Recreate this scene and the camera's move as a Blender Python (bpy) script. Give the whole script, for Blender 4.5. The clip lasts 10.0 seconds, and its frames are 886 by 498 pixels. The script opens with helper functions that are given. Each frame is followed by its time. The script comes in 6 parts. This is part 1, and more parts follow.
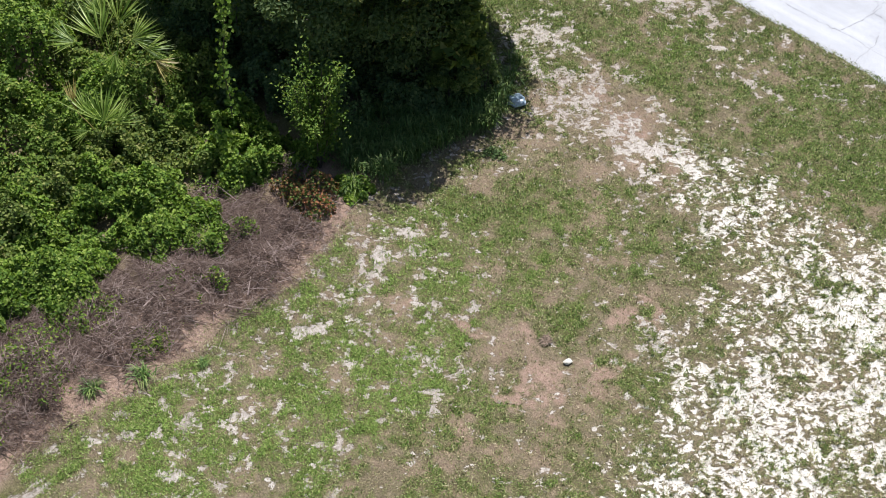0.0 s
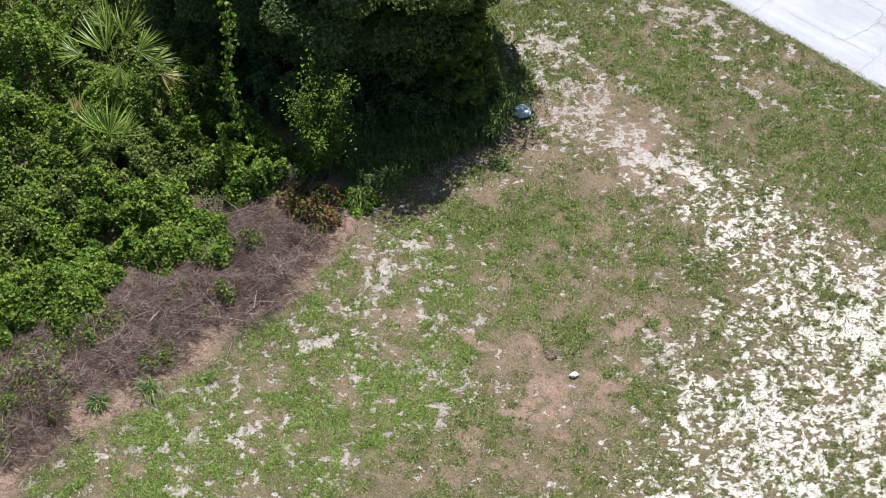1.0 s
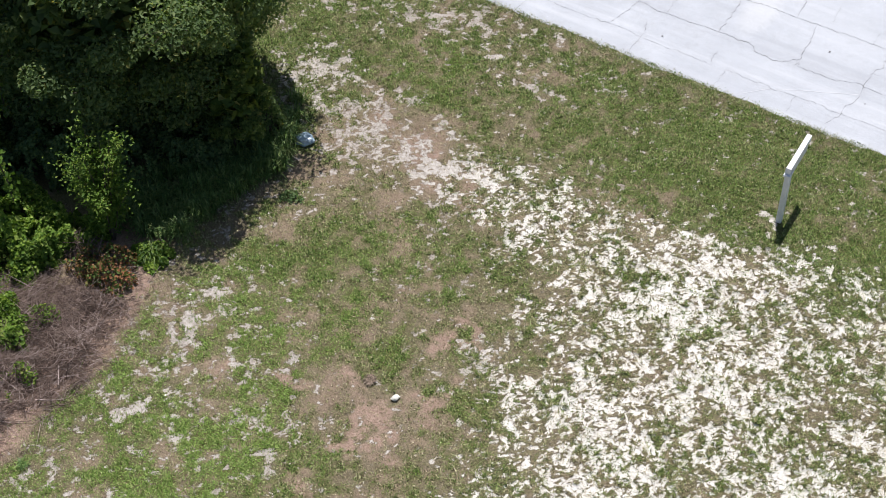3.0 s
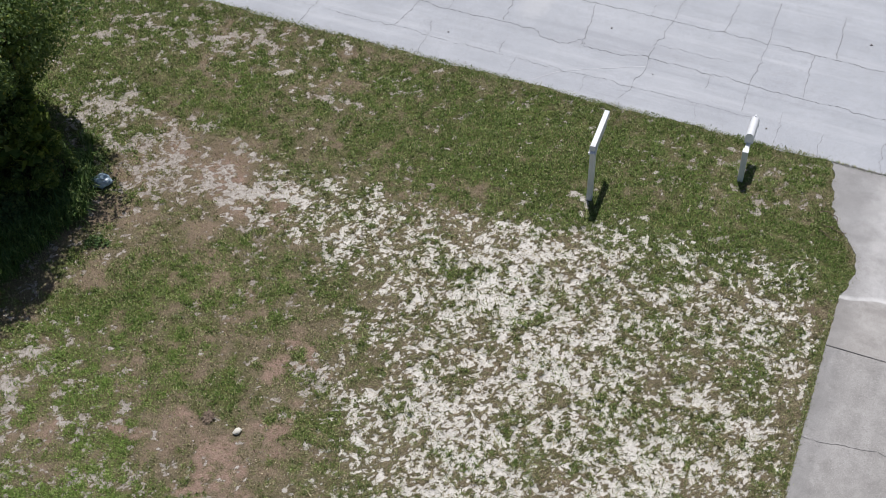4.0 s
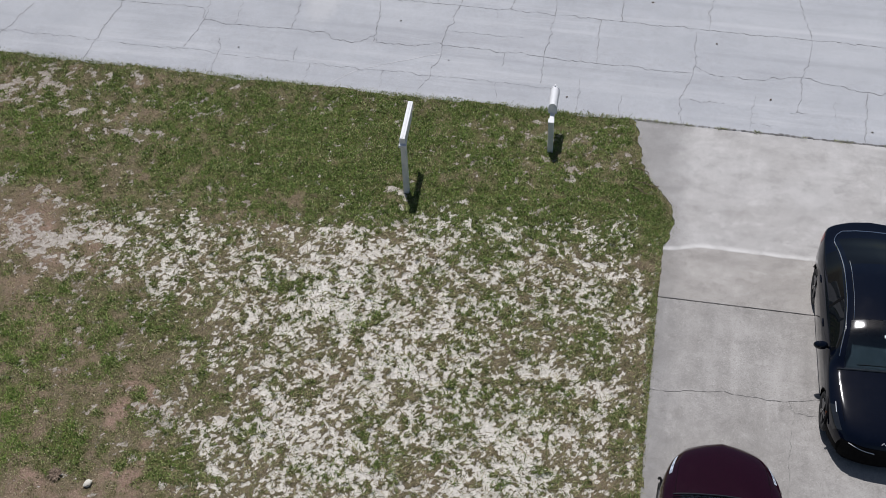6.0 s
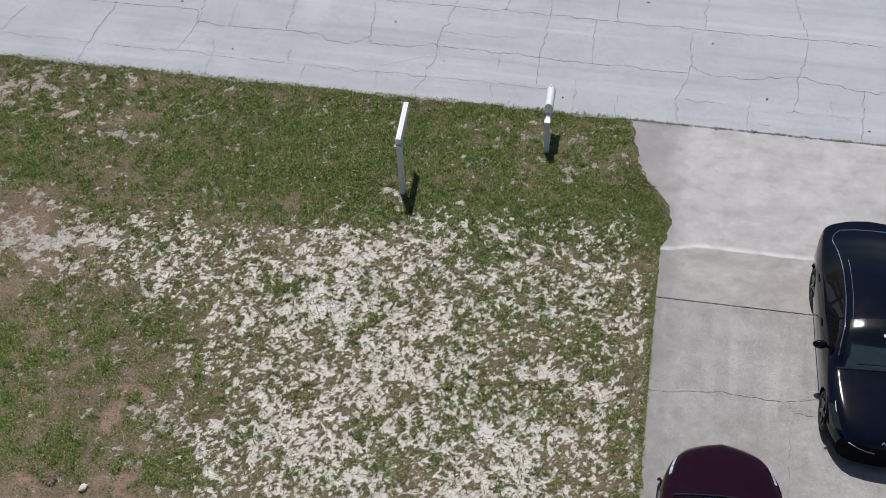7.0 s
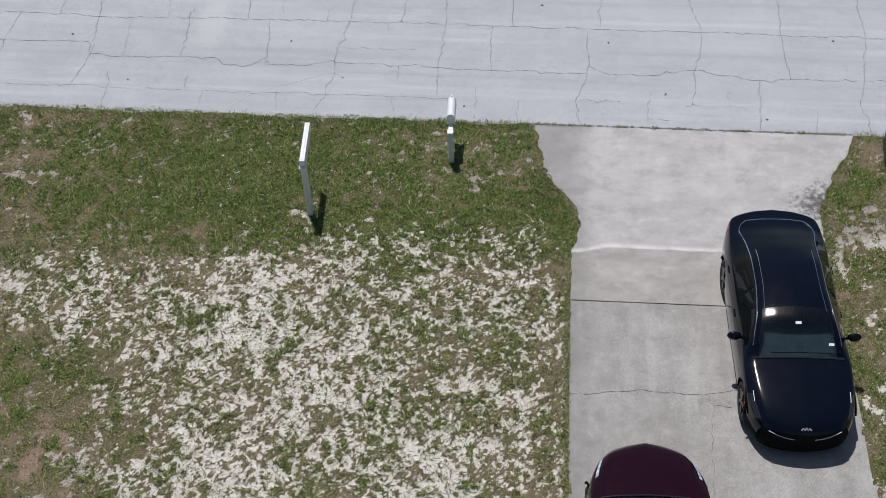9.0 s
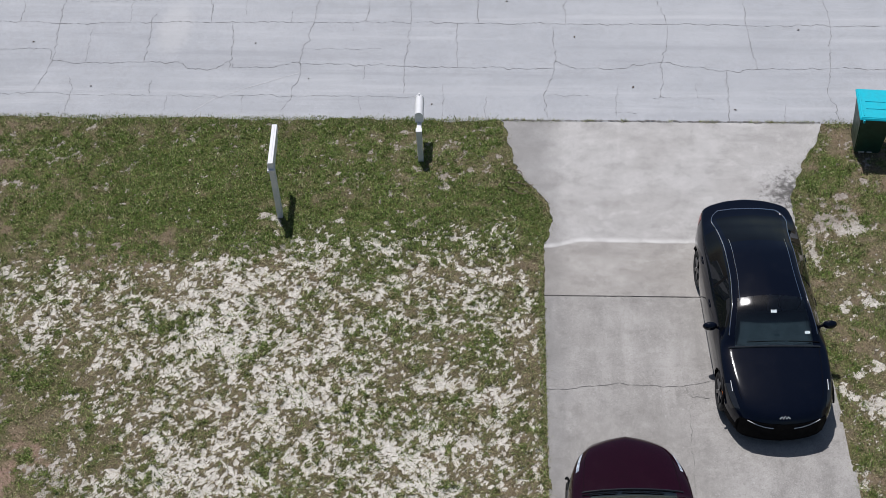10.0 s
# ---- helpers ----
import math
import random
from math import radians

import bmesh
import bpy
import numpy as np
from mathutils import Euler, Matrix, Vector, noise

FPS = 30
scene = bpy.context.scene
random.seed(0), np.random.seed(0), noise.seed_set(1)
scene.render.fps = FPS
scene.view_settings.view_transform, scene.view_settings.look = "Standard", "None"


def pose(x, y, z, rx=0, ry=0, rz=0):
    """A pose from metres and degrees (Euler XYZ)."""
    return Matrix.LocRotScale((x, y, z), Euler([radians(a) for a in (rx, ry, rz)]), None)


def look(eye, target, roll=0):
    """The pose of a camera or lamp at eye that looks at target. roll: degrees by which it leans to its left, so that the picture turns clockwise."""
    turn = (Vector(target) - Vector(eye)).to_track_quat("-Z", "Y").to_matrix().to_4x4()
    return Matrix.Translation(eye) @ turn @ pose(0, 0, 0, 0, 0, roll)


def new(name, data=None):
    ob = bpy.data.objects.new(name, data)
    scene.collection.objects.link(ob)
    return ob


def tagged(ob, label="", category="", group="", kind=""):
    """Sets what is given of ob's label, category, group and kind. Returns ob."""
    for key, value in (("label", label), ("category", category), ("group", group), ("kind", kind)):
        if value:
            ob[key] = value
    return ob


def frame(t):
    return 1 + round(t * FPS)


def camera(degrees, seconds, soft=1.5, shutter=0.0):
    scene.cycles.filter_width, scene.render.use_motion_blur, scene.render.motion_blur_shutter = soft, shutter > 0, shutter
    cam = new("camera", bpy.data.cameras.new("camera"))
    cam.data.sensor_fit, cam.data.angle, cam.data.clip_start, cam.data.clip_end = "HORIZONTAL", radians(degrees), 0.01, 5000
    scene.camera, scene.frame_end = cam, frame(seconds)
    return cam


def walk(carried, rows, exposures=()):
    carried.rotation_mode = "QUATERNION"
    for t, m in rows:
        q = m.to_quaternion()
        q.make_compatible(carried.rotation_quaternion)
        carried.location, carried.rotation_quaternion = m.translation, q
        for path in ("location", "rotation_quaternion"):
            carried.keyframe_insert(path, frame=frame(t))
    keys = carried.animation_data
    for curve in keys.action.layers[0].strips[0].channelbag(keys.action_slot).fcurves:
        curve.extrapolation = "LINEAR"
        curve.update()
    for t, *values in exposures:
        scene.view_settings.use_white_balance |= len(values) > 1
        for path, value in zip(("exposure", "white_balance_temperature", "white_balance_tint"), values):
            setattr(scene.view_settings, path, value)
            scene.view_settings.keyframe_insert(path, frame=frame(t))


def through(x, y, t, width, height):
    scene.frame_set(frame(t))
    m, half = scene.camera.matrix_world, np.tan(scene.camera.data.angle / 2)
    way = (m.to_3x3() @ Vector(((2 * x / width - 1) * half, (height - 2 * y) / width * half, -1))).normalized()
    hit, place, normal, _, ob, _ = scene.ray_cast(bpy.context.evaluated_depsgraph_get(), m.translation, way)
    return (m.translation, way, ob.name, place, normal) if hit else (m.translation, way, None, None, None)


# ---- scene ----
# camera and its way: seconds, place, pitch, heading and lean
cam = camera(35.23, 10.0, soft=0.45)
PATH = [
    (0, 0.912, -1.072, 19.845, 42.138, 43.777, 0.947),
    (0.5, 0.851, -1.064, 19.915, 42.167, 43.901, 0.810),
    (1, 0.714, -1.002, 20.047, 42.058, 43.837, 0.793),
    (1.5, 0.603, -0.862, 20.153, 41.952, 43.780, 0.760),
    (2, 0.556, -0.708, 20.235, 41.879, 43.704, 0.799),
    (2.5, 0.775, -0.397, 20.246, 42.016, 42.606, -0.004),
    (2.7, 0.819, -0.338, 20.228, 42.122, 38.835, -0.456),
    (3.8, 0.252, -0.336, 19.884, 42.680, 23.374, 0.968),
    (4, 0.237, -0.329, 19.872, 42.763, 20.790, 0.771),
    (4.5, 0.157, -0.322, 19.852, 42.842, 17.680, 0.590),
    (5, 0.173, -0.331, 19.819, 42.919, 17.548, 0.526),
    (5.5, 0.230, -0.346, 19.683, 43.102, 12.090, -0.407),
    (5.7, 0.170, -0.355, 19.648, 43.127, 10.254, -0.445),
    (7, 0.033, -0.319, 19.449, 43.407, 9.536, -0.407),
    (7.5, -0.065, -0.145, 19.567, 43.156, 8.048, -0.277),
    (8, -0.063, -0.131, 19.622, 43.222, 8.043, -0.226),
    (8.5, 0.020, -0.104, 19.570, 43.415, 6.784, -0.485),
    (9, 0.095, -0.065, 19.577, 43.423, 4.544, -1.022),
    (9.5, 0.023, -0.021, 19.569, 43.355, 2.613, -1.210),
    (10, -0.000, 0.000, 19.400, 43.496, 2.601, -1.229),
]
walk(cam, [(t, pose(x, y, z, rx, 0, rz) @ pose(0, 0, 0, 0, 0, lean)) for t, x, y, z, rx, rz, lean in PATH],
     exposures=[(0, 0.37), (2.5, 0.32), (3.8, -0.17), (4.5, -0.65), (5.0, -0.7), (5.6, -0.6), (7, -0.5), (10, -0.48)])

# daylight: a high sun beyond the road, slightly to the west, and a clear sky
SUN_WAY = Vector((0.27, -0.48, -1.4)).normalized()
elevation = math.asin(-SUN_WAY.z)
world = bpy.data.worlds.new("sky")
scene.world = world
world.use_nodes = True
sky = world.node_tree.nodes.new("ShaderNodeTexSky")
sky.sky_type, sky.sun_disc = "NISHITA", False
sky.sun_elevation, sky.sun_rotation = elevation, math.atan2(-SUN_WAY.x, -SUN_WAY.y)
world.node_tree.links.new(sky.outputs[0], world.node_tree.nodes["Background"].inputs[0])
world.node_tree.nodes["Background"].inputs[1].default_value = 0.074
sun = new("sun", bpy.data.lights.new("sun", "SUN"))
sun.data.energy, sun.data.angle, sun.data.color = 5.0, radians(0.53), (0.995, 0.975, 0.995)
sun.matrix_world = look((0, 0, 40), Vector((0, 0, 40)) + SUN_WAY)


# ---- materials ----
def material(name, base=(0.5, 0.5, 0.5), rough=0.8, metal=0.0, spec=0.5):
    m = bpy.data.materials.new(name)
    m.use_nodes = True
    b = m.node_tree.nodes["Principled BSDF"]
    b.inputs["Base Color"].default_value = (*base, 1)
    b.inputs["Roughness"].default_value, b.inputs["Metallic"].default_value = rough, metal
    b.inputs["Specular IOR Level"].default_value = spec
    return m, m.node_tree, b


class Net:
    """Short hand for nodes of one material."""

    def __init__(self, tree):
        self.tree = tree
        self.place = tree.nodes.new("ShaderNodeNewGeometry").outputs["Position"]

    def node(self, kind, **sets):
        n = self.tree.nodes.new("ShaderNode" + kind)
        for key, value in sets.items():
            n.inputs[key].default_value = value
        return n

    def link(self, a, b):
        self.tree.links.new(a, b)

    def noise(self, scale, detail=4.0, rough=0.6, where=None, lacunarity=2.0):
        n = self.node("TexNoise", Scale=scale, Detail=detail, Roughness=rough)
        self.link(where or self.place, n.inputs["Vector"])
        return n.outputs["Fac"]

    def ramp(self, fac, stops):
        n = self.node("ValToRGB")
        els = n.color_ramp.elements
        while len(els) < len(stops):
            els.new(0.5)
        for e, (at, c) in zip(els, stops):
            e.position = at
            e.color = (*c, 1) if len(c) == 3 else c
        self.link(fac, n.inputs[0])
        return n.outputs[0]

    def grey(self, fac, a, b, lo=0.0, hi=1.0):
        n = self.node("MapRange")
        n.interpolation_type = "SMOOTHSTEP"
        for key, value in (("From Min", a), ("From Max", b), ("To Min", lo), ("To Max", hi)):
            n.inputs[key].default_value = value
        self.link(fac, n.inputs["Value"])
        return n.outputs[0]

    def mix(self, fac, a, b, blend="MIX"):
        n = self.tree.nodes.new("ShaderNodeMix")
        n.data_type, n.blend_type = "RGBA", blend
        for at, v in ((0, fac), (6, a), (7, b)):
            if isinstance(v, (int, float)):
                n.inputs[at].default_value = v
            elif isinstance(v, tuple):
                n.inputs[at].default_value = (*v, 1)
            else:
                self.link(v, n.inputs[at])
        return n.outputs[2]

    def math(self, op, a, b=0.0):
        n = self.tree.nodes.new("ShaderNodeMath")
        n.operation = op
        for at, v in ((0, a), (1, b)):
            if isinstance(v, (int, float)):
                n.inputs[at].default_value = v
            else:
                self.link(v, n.inputs[at])
        return n.outputs[0]

    def attribute(self, name):
        n = self.tree.nodes.new("ShaderNodeAttribute")
        n.attribute_name = name
        return n.outputs["Fac"]

    def island(self):
        return self.tree.nodes.new("ShaderNodeNewGeometry").outputs["Random Per Island"]

    def bump(self, height, b, strength=0.4, distance=0.01):
        n = self.node("Bump", Strength=strength, Distance=distance)
        self.link(height, n.inputs["Height"])
        self.link(n.outputs[0], b.inputs["Normal"])


def m_ground():
    m, tree, b = material("lawn_soil", rough=0.95, spec=0.15)
    n = Net(tree)
    fine, mid, big = n.noise(55, 5, 0.7), n.noise(14, 4), n.noise(1.1, 3)
    thatch = n.ramp(fine, [(0.35, (0.055, 0.044, 0.026)), (0.51, (0.175, 0.142, 0.088)), (0.67, (0.37, 0.31, 0.21))])
    moss = n.ramp(fine, [(0.35, (0.034, 0.036, 0.012)), (0.52, (0.105, 0.115, 0.034)), (0.67, (0.22, 0.22, 0.08))])
    soil = n.mix(n.attribute("green"), thatch, moss)
    straw = n.ramp(fine, [(0.34, (0.15, 0.10, 0.075)), (0.5, (0.31, 0.21, 0.16)), (0.66, (0.52, 0.39, 0.31))])
    soil = n.mix(n.attribute("brown"), soil, straw)
    white = n.ramp(n.math("ADD", n.math("MULTIPLY", mid, 0.5), n.math("MULTIPLY", fine, 0.5)), [(0.34, (0.33, 0.295, 0.245)), (0.43, (0.59, 0.55, 0.485)), (0.56, (0.79, 0.75, 0.68))])
    tan = n.ramp(n.math("ADD", n.math("MULTIPLY", mid, 0.5), n.math("MULTIPLY", fine, 0.5)), [(0.37, (0.18, 0.145, 0.115)), (0.5, (0.37, 0.325, 0.28)), (0.64, (0.52, 0.475, 0.425))])
    sand = n.mix(n.attribute("tan"), white, tan)
    chip = n.noise(15, 3, 0.6)
    edge = n.math("ADD", n.attribute("sand"), n.math("ADD", n.math("MULTIPLY", n.math("SUBTRACT", fine, 0.5), 1.6), n.math("MULTIPLY", n.math("SUBTRACT", chip, 0.5), 1.5)))
    # thin shadow lines round the bare spots, put into the colour as a dark rim
    rim = n.math("MULTIPLY", n.grey(edge, 0.22, 0.4), n.grey(edge, 0.5, 0.4))
    soil = n.mix(n.math("MULTIPLY", rim, 0.4), soil, (0.05, 0.04, 0.028))
    out = n.mix(n.grey(edge, 0.28, 0.44, 0.0, 0.5), soil, (0.30, 0.265, 0.225))
    out = n.mix(n.grey(edge, 0.42, 0.56), out, sand)
    out = n.mix(n.grey(big, 0.4, 0.7, 0.0, 0.15), out, (0.6, 0.57, 0.52), "MULTIPLY")
    n.link(out, b.inputs["Base Color"])
    n.bump(n.math("ADD", fine, n.math("ADD", n.math("MULTIPLY", mid, 1.2), n.math("MULTIPLY", chip, 0.8))), b, 0.85, 0.025)
    return m


def m_road():
    m, tree, b = material("road_concrete", rough=0.85, spec=0.25)
    n = Net(tree)
    fine, mid, big, vast = n.noise(75, 5, 0.85), n.noise(9, 6, 0.7), n.noise(0.9, 4, 0.6), n.noise(0.22, 2)
    c = n.ramp(big, [(0.3, (0.415, 0.425, 0.445)), (0.7, (0.49, 0.50, 0.52))])
    c = n.mix(n.grey(mid, 0.35, 0.75, 0.0, 0.5), c, (0.40, 0.395, 0.395))
    c = n.mix(n.grey(n.noise(2.6, 6, 0.75), 0.5, 0.72, 0.0, 0.4), c, (0.35, 0.35, 0.355))
    c = n.mix(n.grey(n.noise(38, 2, 0.5), 0.68, 0.74, 0.0, 0.75), c, (0.74, 0.74, 0.74))
    c = n.mix(n.grey(vast, 0.45, 0.65, 0.0, 0.35), c, (0.52, 0.525, 0.535))
    c = n.mix(n.grey(fine, 0.52, 0.66, 0.0, 0.7), c, (0.22, 0.218, 0.222))
    c = n.mix(n.grey(fine, 0.34, 0.46, 0.7, 0.0), c, (0.72, 0.725, 0.735))
    # drag marks and tyre polish along the road
    lanes = n.node("Mapping")
    lanes.inputs["Scale"].default_value = (0.05, 1.0, 1.0)
    n.link(n.place, lanes.inputs["Vector"])
    drag = n.noise(1.5, 6, 0.7, lanes.outputs[0])
    c = n.mix(n.grey(drag, 0.5, 0.68, 0.0, 0.45), c, (0.60, 0.60, 0.605))
    c = n.mix(n.grey(drag, 0.48, 0.34, 0.0, 0.4), c, (0.34, 0.345, 0.36))
    # a paler mended patch beside the long crack
    far = n.node("VectorMath")
    far.operation = "DISTANCE"
    squeeze = n.node("Mapping")
    squeeze.inputs["Scale"].default_value = (1.6, 0.7, 0.0)
    n.link(n.place, squeeze.inputs["Vector"])
    n.link(squeeze.outputs[0], far.inputs[0])
    far.inputs[1].default_value = (-7.1 * 1.6, 25.15 * 0.7, 0)
    ring = n.math("ADD", far.outputs["Value"], n.math("MULTIPLY", n.math("SUBTRACT", mid, 0.5), 0.5))
    c = n.mix(n.grey(ring, 0.35, 0.85, 0.4, 0.0), c, (0.62, 0.61, 0.595))
    n.link(n.mix(1.0, c, (0.91, 0.915, 0.92), "MULTIPLY"), b.inputs["Base Color"])
    n.bump(fine, b, 0.5, 0.006)
    return m


def m_drive(name, low, high, grain, worn=False):
    """Weathered concrete: soft clouds, faint drag marks, speckle, and mildew creeping in from the lawn."""
    m, tree, b = material(name, rough=0.85, spec=0.25)
    n = Net(tree)
    stretch = n.node("Mapping")
    stretch.inputs["Scale"].default_value = grain
    n.link(n.place, stretch.inputs["Vector"])
    fine, mid = n.noise(70, 4, 0.8), n.noise(1.7, 6, 0.62, stretch.outputs[0])
    c = n.ramp(n.noise(0.55, 5, 0.6), [(0.36, low), (0.64, high)])
    c = n.mix(n.grey(mid, 0.5, 0.7, 0.0, 0.5), c, tuple(v * 1.25 for v in high))
    c = n.mix(n.grey(mid, 0.48, 0.34, 0.0, 0.4), c, tuple(v * 0.74 for v in low))
    cloud = n.noise(2.3, 7, 0.72)
    c = n.mix(n.grey(cloud, 0.5, 0.66, 0.0, 0.5), c, tuple(v * 1.2 for v in high))
    c = n.mix(n.grey(cloud, 0.48, 0.36, 0.0, 0.5), c, tuple(v * 0.76 for v in low))
    c = n.mix(n.grey(n.noise(11, 6, 0.8), 0.52, 0.7, 0.0, 0.35), c, tuple(v * 0.72 for v in low))
    c = n.mix(n.grey(fine, 0.52, 0.66, 0.0, 0.7), c, (0.15, 0.14, 0.13))
    c = n.mix(n.grey(n.noise(30, 5, 0.8), 0.54, 0.66, 0.0, 0.45), c, tuple(v * 0.6 for v in low))
    c = n.mix(n.grey(fine, 0.34, 0.46, 0.7, 0.0), c, tuple(v * 1.35 for v in high))
    c = n.mix(n.grey(n.noise(26, 2, 0.5), 0.68, 0.74, 0.0, 0.4), c, (0.66, 0.64, 0.62))
    # grey mildew along the western rim, black mould on the east side
    split = n.node("SeparateXYZ")
    n.link(n.place, split.inputs[0])
    creep = n.math("ADD", split.outputs[0], n.math("MULTIPLY", n.math("SUBTRACT", n.noise(2.1, 6, 0.7), 0.5), 1.1))
    c = n.mix(n.grey(creep, 1.0, 1.75, 0.5, 0.0), c, (0.19, 0.185, 0.18))
    far = n.node("VectorMath")
    far.operation = "DISTANCE"
    n.link(n.place, far.inputs[0])
    far.inputs[1].default_value = (6.1, 20.0, 0.03)
    ring = n.math("ADD", far.outputs["Value"], n.math("MULTIPLY", n.math("SUBTRACT", n.noise(9, 7, 0.85), 0.5), 3.2))
    c = n.mix(n.grey(ring, 0.1, 0.7, 0.85, 0.0), c, (0.055, 0.05, 0.046))
    if worn:
        # a worn pale line bends across the apron; the strip behind it is tanner
        west = n.grey(split.outputs[0], 1.9, 1.2, 0.0, 0.17)
        off = n.math("ADD", n.math("SUBTRACT", split.outputs[1], 18.63), n.math("ADD", west, n.math("MULTIPLY", n.math("SUBTRACT", n.noise(1.2, 3), 0.5), 0.12)))
        c = n.mix(n.grey(off, 0.03, -0.06, 0.0, 0.75), c, n.mix(1.0, c, (0.80, 0.775, 0.74), "MULTIPLY"))
        pale = n.math("MULTIPLY", n.grey(off, -0.05, -0.01), n.grey(off, 0.12, 0.0))
        c = n.mix(n.math("MULTIPLY", pale, n.grey(n.noise(3.0, 4, 0.7), 0.3, 0.6, 0.35, 0.8)), c, (0.66, 0.645, 0.62))
    n.link(c, b.inputs["Base Color"])
    n.bump(n.math("ADD", fine, mid), b, 0.4, 0.006)
    return m


def m_plain(name, base, rough=0.6, metal=0.0, spec=0.5, scale=8.0, vary=0.25, bump=0.1, tint=None):
    m, tree, b = material(name, base, rough, metal, spec)
    n = Net(tree)
    where = tree.nodes.new("ShaderNodeTexCoord").outputs["Object"]
    f, g = n.noise(scale, 5, 0.65, where), n.noise(scale * 9, 3, 0.6, where)
    dark = tint or tuple(v * (1 - vary) for v in base)
    c = n.mix(n.grey(f, 0.35, 0.7), base, dark)
    c = n.mix(n.grey(g, 0.5, 0.75, 0.0, 0.4), c, dark)
    n.link(c, b.inputs["Base Color"])
    n.link(n.grey(f, 0.3, 0.7, max(0.0, rough - 0.06), min(1.0, rough + 0.08)), b.inputs["Roughness"])
    if bump:
        n.bump(g, b, bump, 0.004)
    return m


def m_leaf(name, stops, rough=0.5, spec=0.4, through=0.25):
    """Leaves and blades: each its own tone; thin enough to let some light through."""
    m, tree, b = material(name, stops[-1][1], rough, 0.0, spec)
    n = Net(tree)
    c = n.ramp(n.island(), stops)
    c = n.mix(n.grey(n.noise(0.8, 3), 0.4, 0.65, 0.0, 0.35), c, stops[0][1])
    n.link(c, b.inputs["Base Color"])
    if through:
        t = n.node("BsdfTranslucent")
        n.link(n.mix(1.0, c, (1.0, 1.0, 0.55), "MULTIPLY"), t.inputs["Color"])
        s = n.node("MixShader", Fac=through)
        n.link(b.outputs[0], s.inputs[1])
        n.link(t.outputs[0], s.inputs[2])
        n.link(s.outputs[0], tree.nodes["Material Output"].inputs["Surface"])
    return m


def m_blade():
    m, tree, b = material("grass_blade", (0.1, 0.15, 0.04), 0.6, 0.0, 0.25)
    n = Net(tree)
    r = n.island()
    green = n.ramp(r, [(0.0, (0.026, 0.046, 0.008)), (0.5, (0.09, 0.158, 0.024)), (0.85, (0.185, 0.27, 0.052)), (1.0, (0.38, 0.43, 0.18))])
    dry = n.ramp(r, [(0.0, (0.09, 0.068, 0.033)), (0.5, (0.25, 0.198, 0.107)), (0.85, (0.42, 0.345, 0.21)), (1.0, (0.58, 0.5, 0.35))])
    bright = n.ramp(r, [(0.0, (0.09, 0.15, 0.028)), (0.5, (0.16, 0.25, 0.045)), (0.85, (0.23, 0.335, 0.07)), (1.0, (0.33, 0.41, 0.13))])
    green = n.mix(n.attribute("fresh"), green, bright)
    n.link(n.mix(n.attribute("dry"), green, dry), b.inputs["Base Color"])
    return m


M_GROUND, M_ROAD = m_ground(), m_road()
M_APRON = m_drive("apron_concrete", (0.40, 0.382, 0.362), (0.49, 0.475, 0.458), (0.45, 1.1, 1.0), True)
M_SLAB = m_drive("drive_concrete", (0.30, 0.284, 0.264), (0.38, 0.363, 0.342), (1.3, 0.25, 1.0))
M_CRACK = m_plain("crack_dirt", (0.175, 0.168, 0.16), 0.95, vary=0.4)
M_SCUFF = m_plain("pale_scuff", (0.58, 0.58, 0.585), 0.85, vary=0.25, scale=20)
M_WHITE = m_plain("white_vinyl", (0.80, 0.80, 0.80), 0.42, vary=0.06, bump=0.0)
M_BLADE = m_blade()


# ---- mesh helpers ----
def mesh_object(name, verts, faces, mats, smooth=False, parent=None, label="", index=None):
    me = bpy.data.meshes.new(name)
    me.from_pydata([tuple(v) for v in verts], [], faces)
    for m in mats if isinstance(mats, (list, tuple)) else [mats]:
        me.materials.append(m)
    if index is not None:
        me.polygons.foreach_set("material_index", index)
    if smooth:
        me.polygons.foreach_set("use_smooth", [True] * len(me.polygons))
    ob = new(name, me)
    if parent:
        ob.parent = parent
    return tagged(ob, label=label)


def part(name, bm, mat, parent=None, label="", smooth=False):
    """One bmesh as one mesh object under a thing or a part."""
    me = bpy.data.meshes.new(name)
    bm.normal_update()
    bm.to_mesh(me)
    bm.free()
    me.materials.append(mat)
    if smooth:
        me.polygons.foreach_set("use_smooth", [True] * len(me.polygons))
    ob = new(name, me)
    if parent:
        ob.parent = parent
    return tagged(ob, label=label)


def fast_mesh(name, verts, sizes, corners, mat, parent=None, smooth=False):
    """A big mesh from arrays: sizes is the number of corners of every face."""
    me = bpy.data.meshes.new(name)
    count = len(corners) // sizes
    me.vertices.add(len(verts))
    me.vertices.foreach_set("co", np.asarray(verts, np.float32).ravel())
    me.loops.add(len(corners))
    me.loops.foreach_set("vertex_index", np.asarray(corners, np.int32))
    me.polygons.add(count)
    me.polygons.foreach_set("loop_start", np.arange(count, dtype=np.int32) * sizes)
    if smooth:
        me.polygons.foreach_set("use_smooth", np.ones(count, bool))
    me.update(calc_edges=True)
    me.materials.append(mat)
    ob = new(name, me)
    if parent:
        ob.parent = parent
    return ob


def floats(ob, name, values):
    a = ob.data.attributes.new(name, "FLOAT", "POINT")
    a.data.foreach_set("value", np.asarray(values, np.float32))


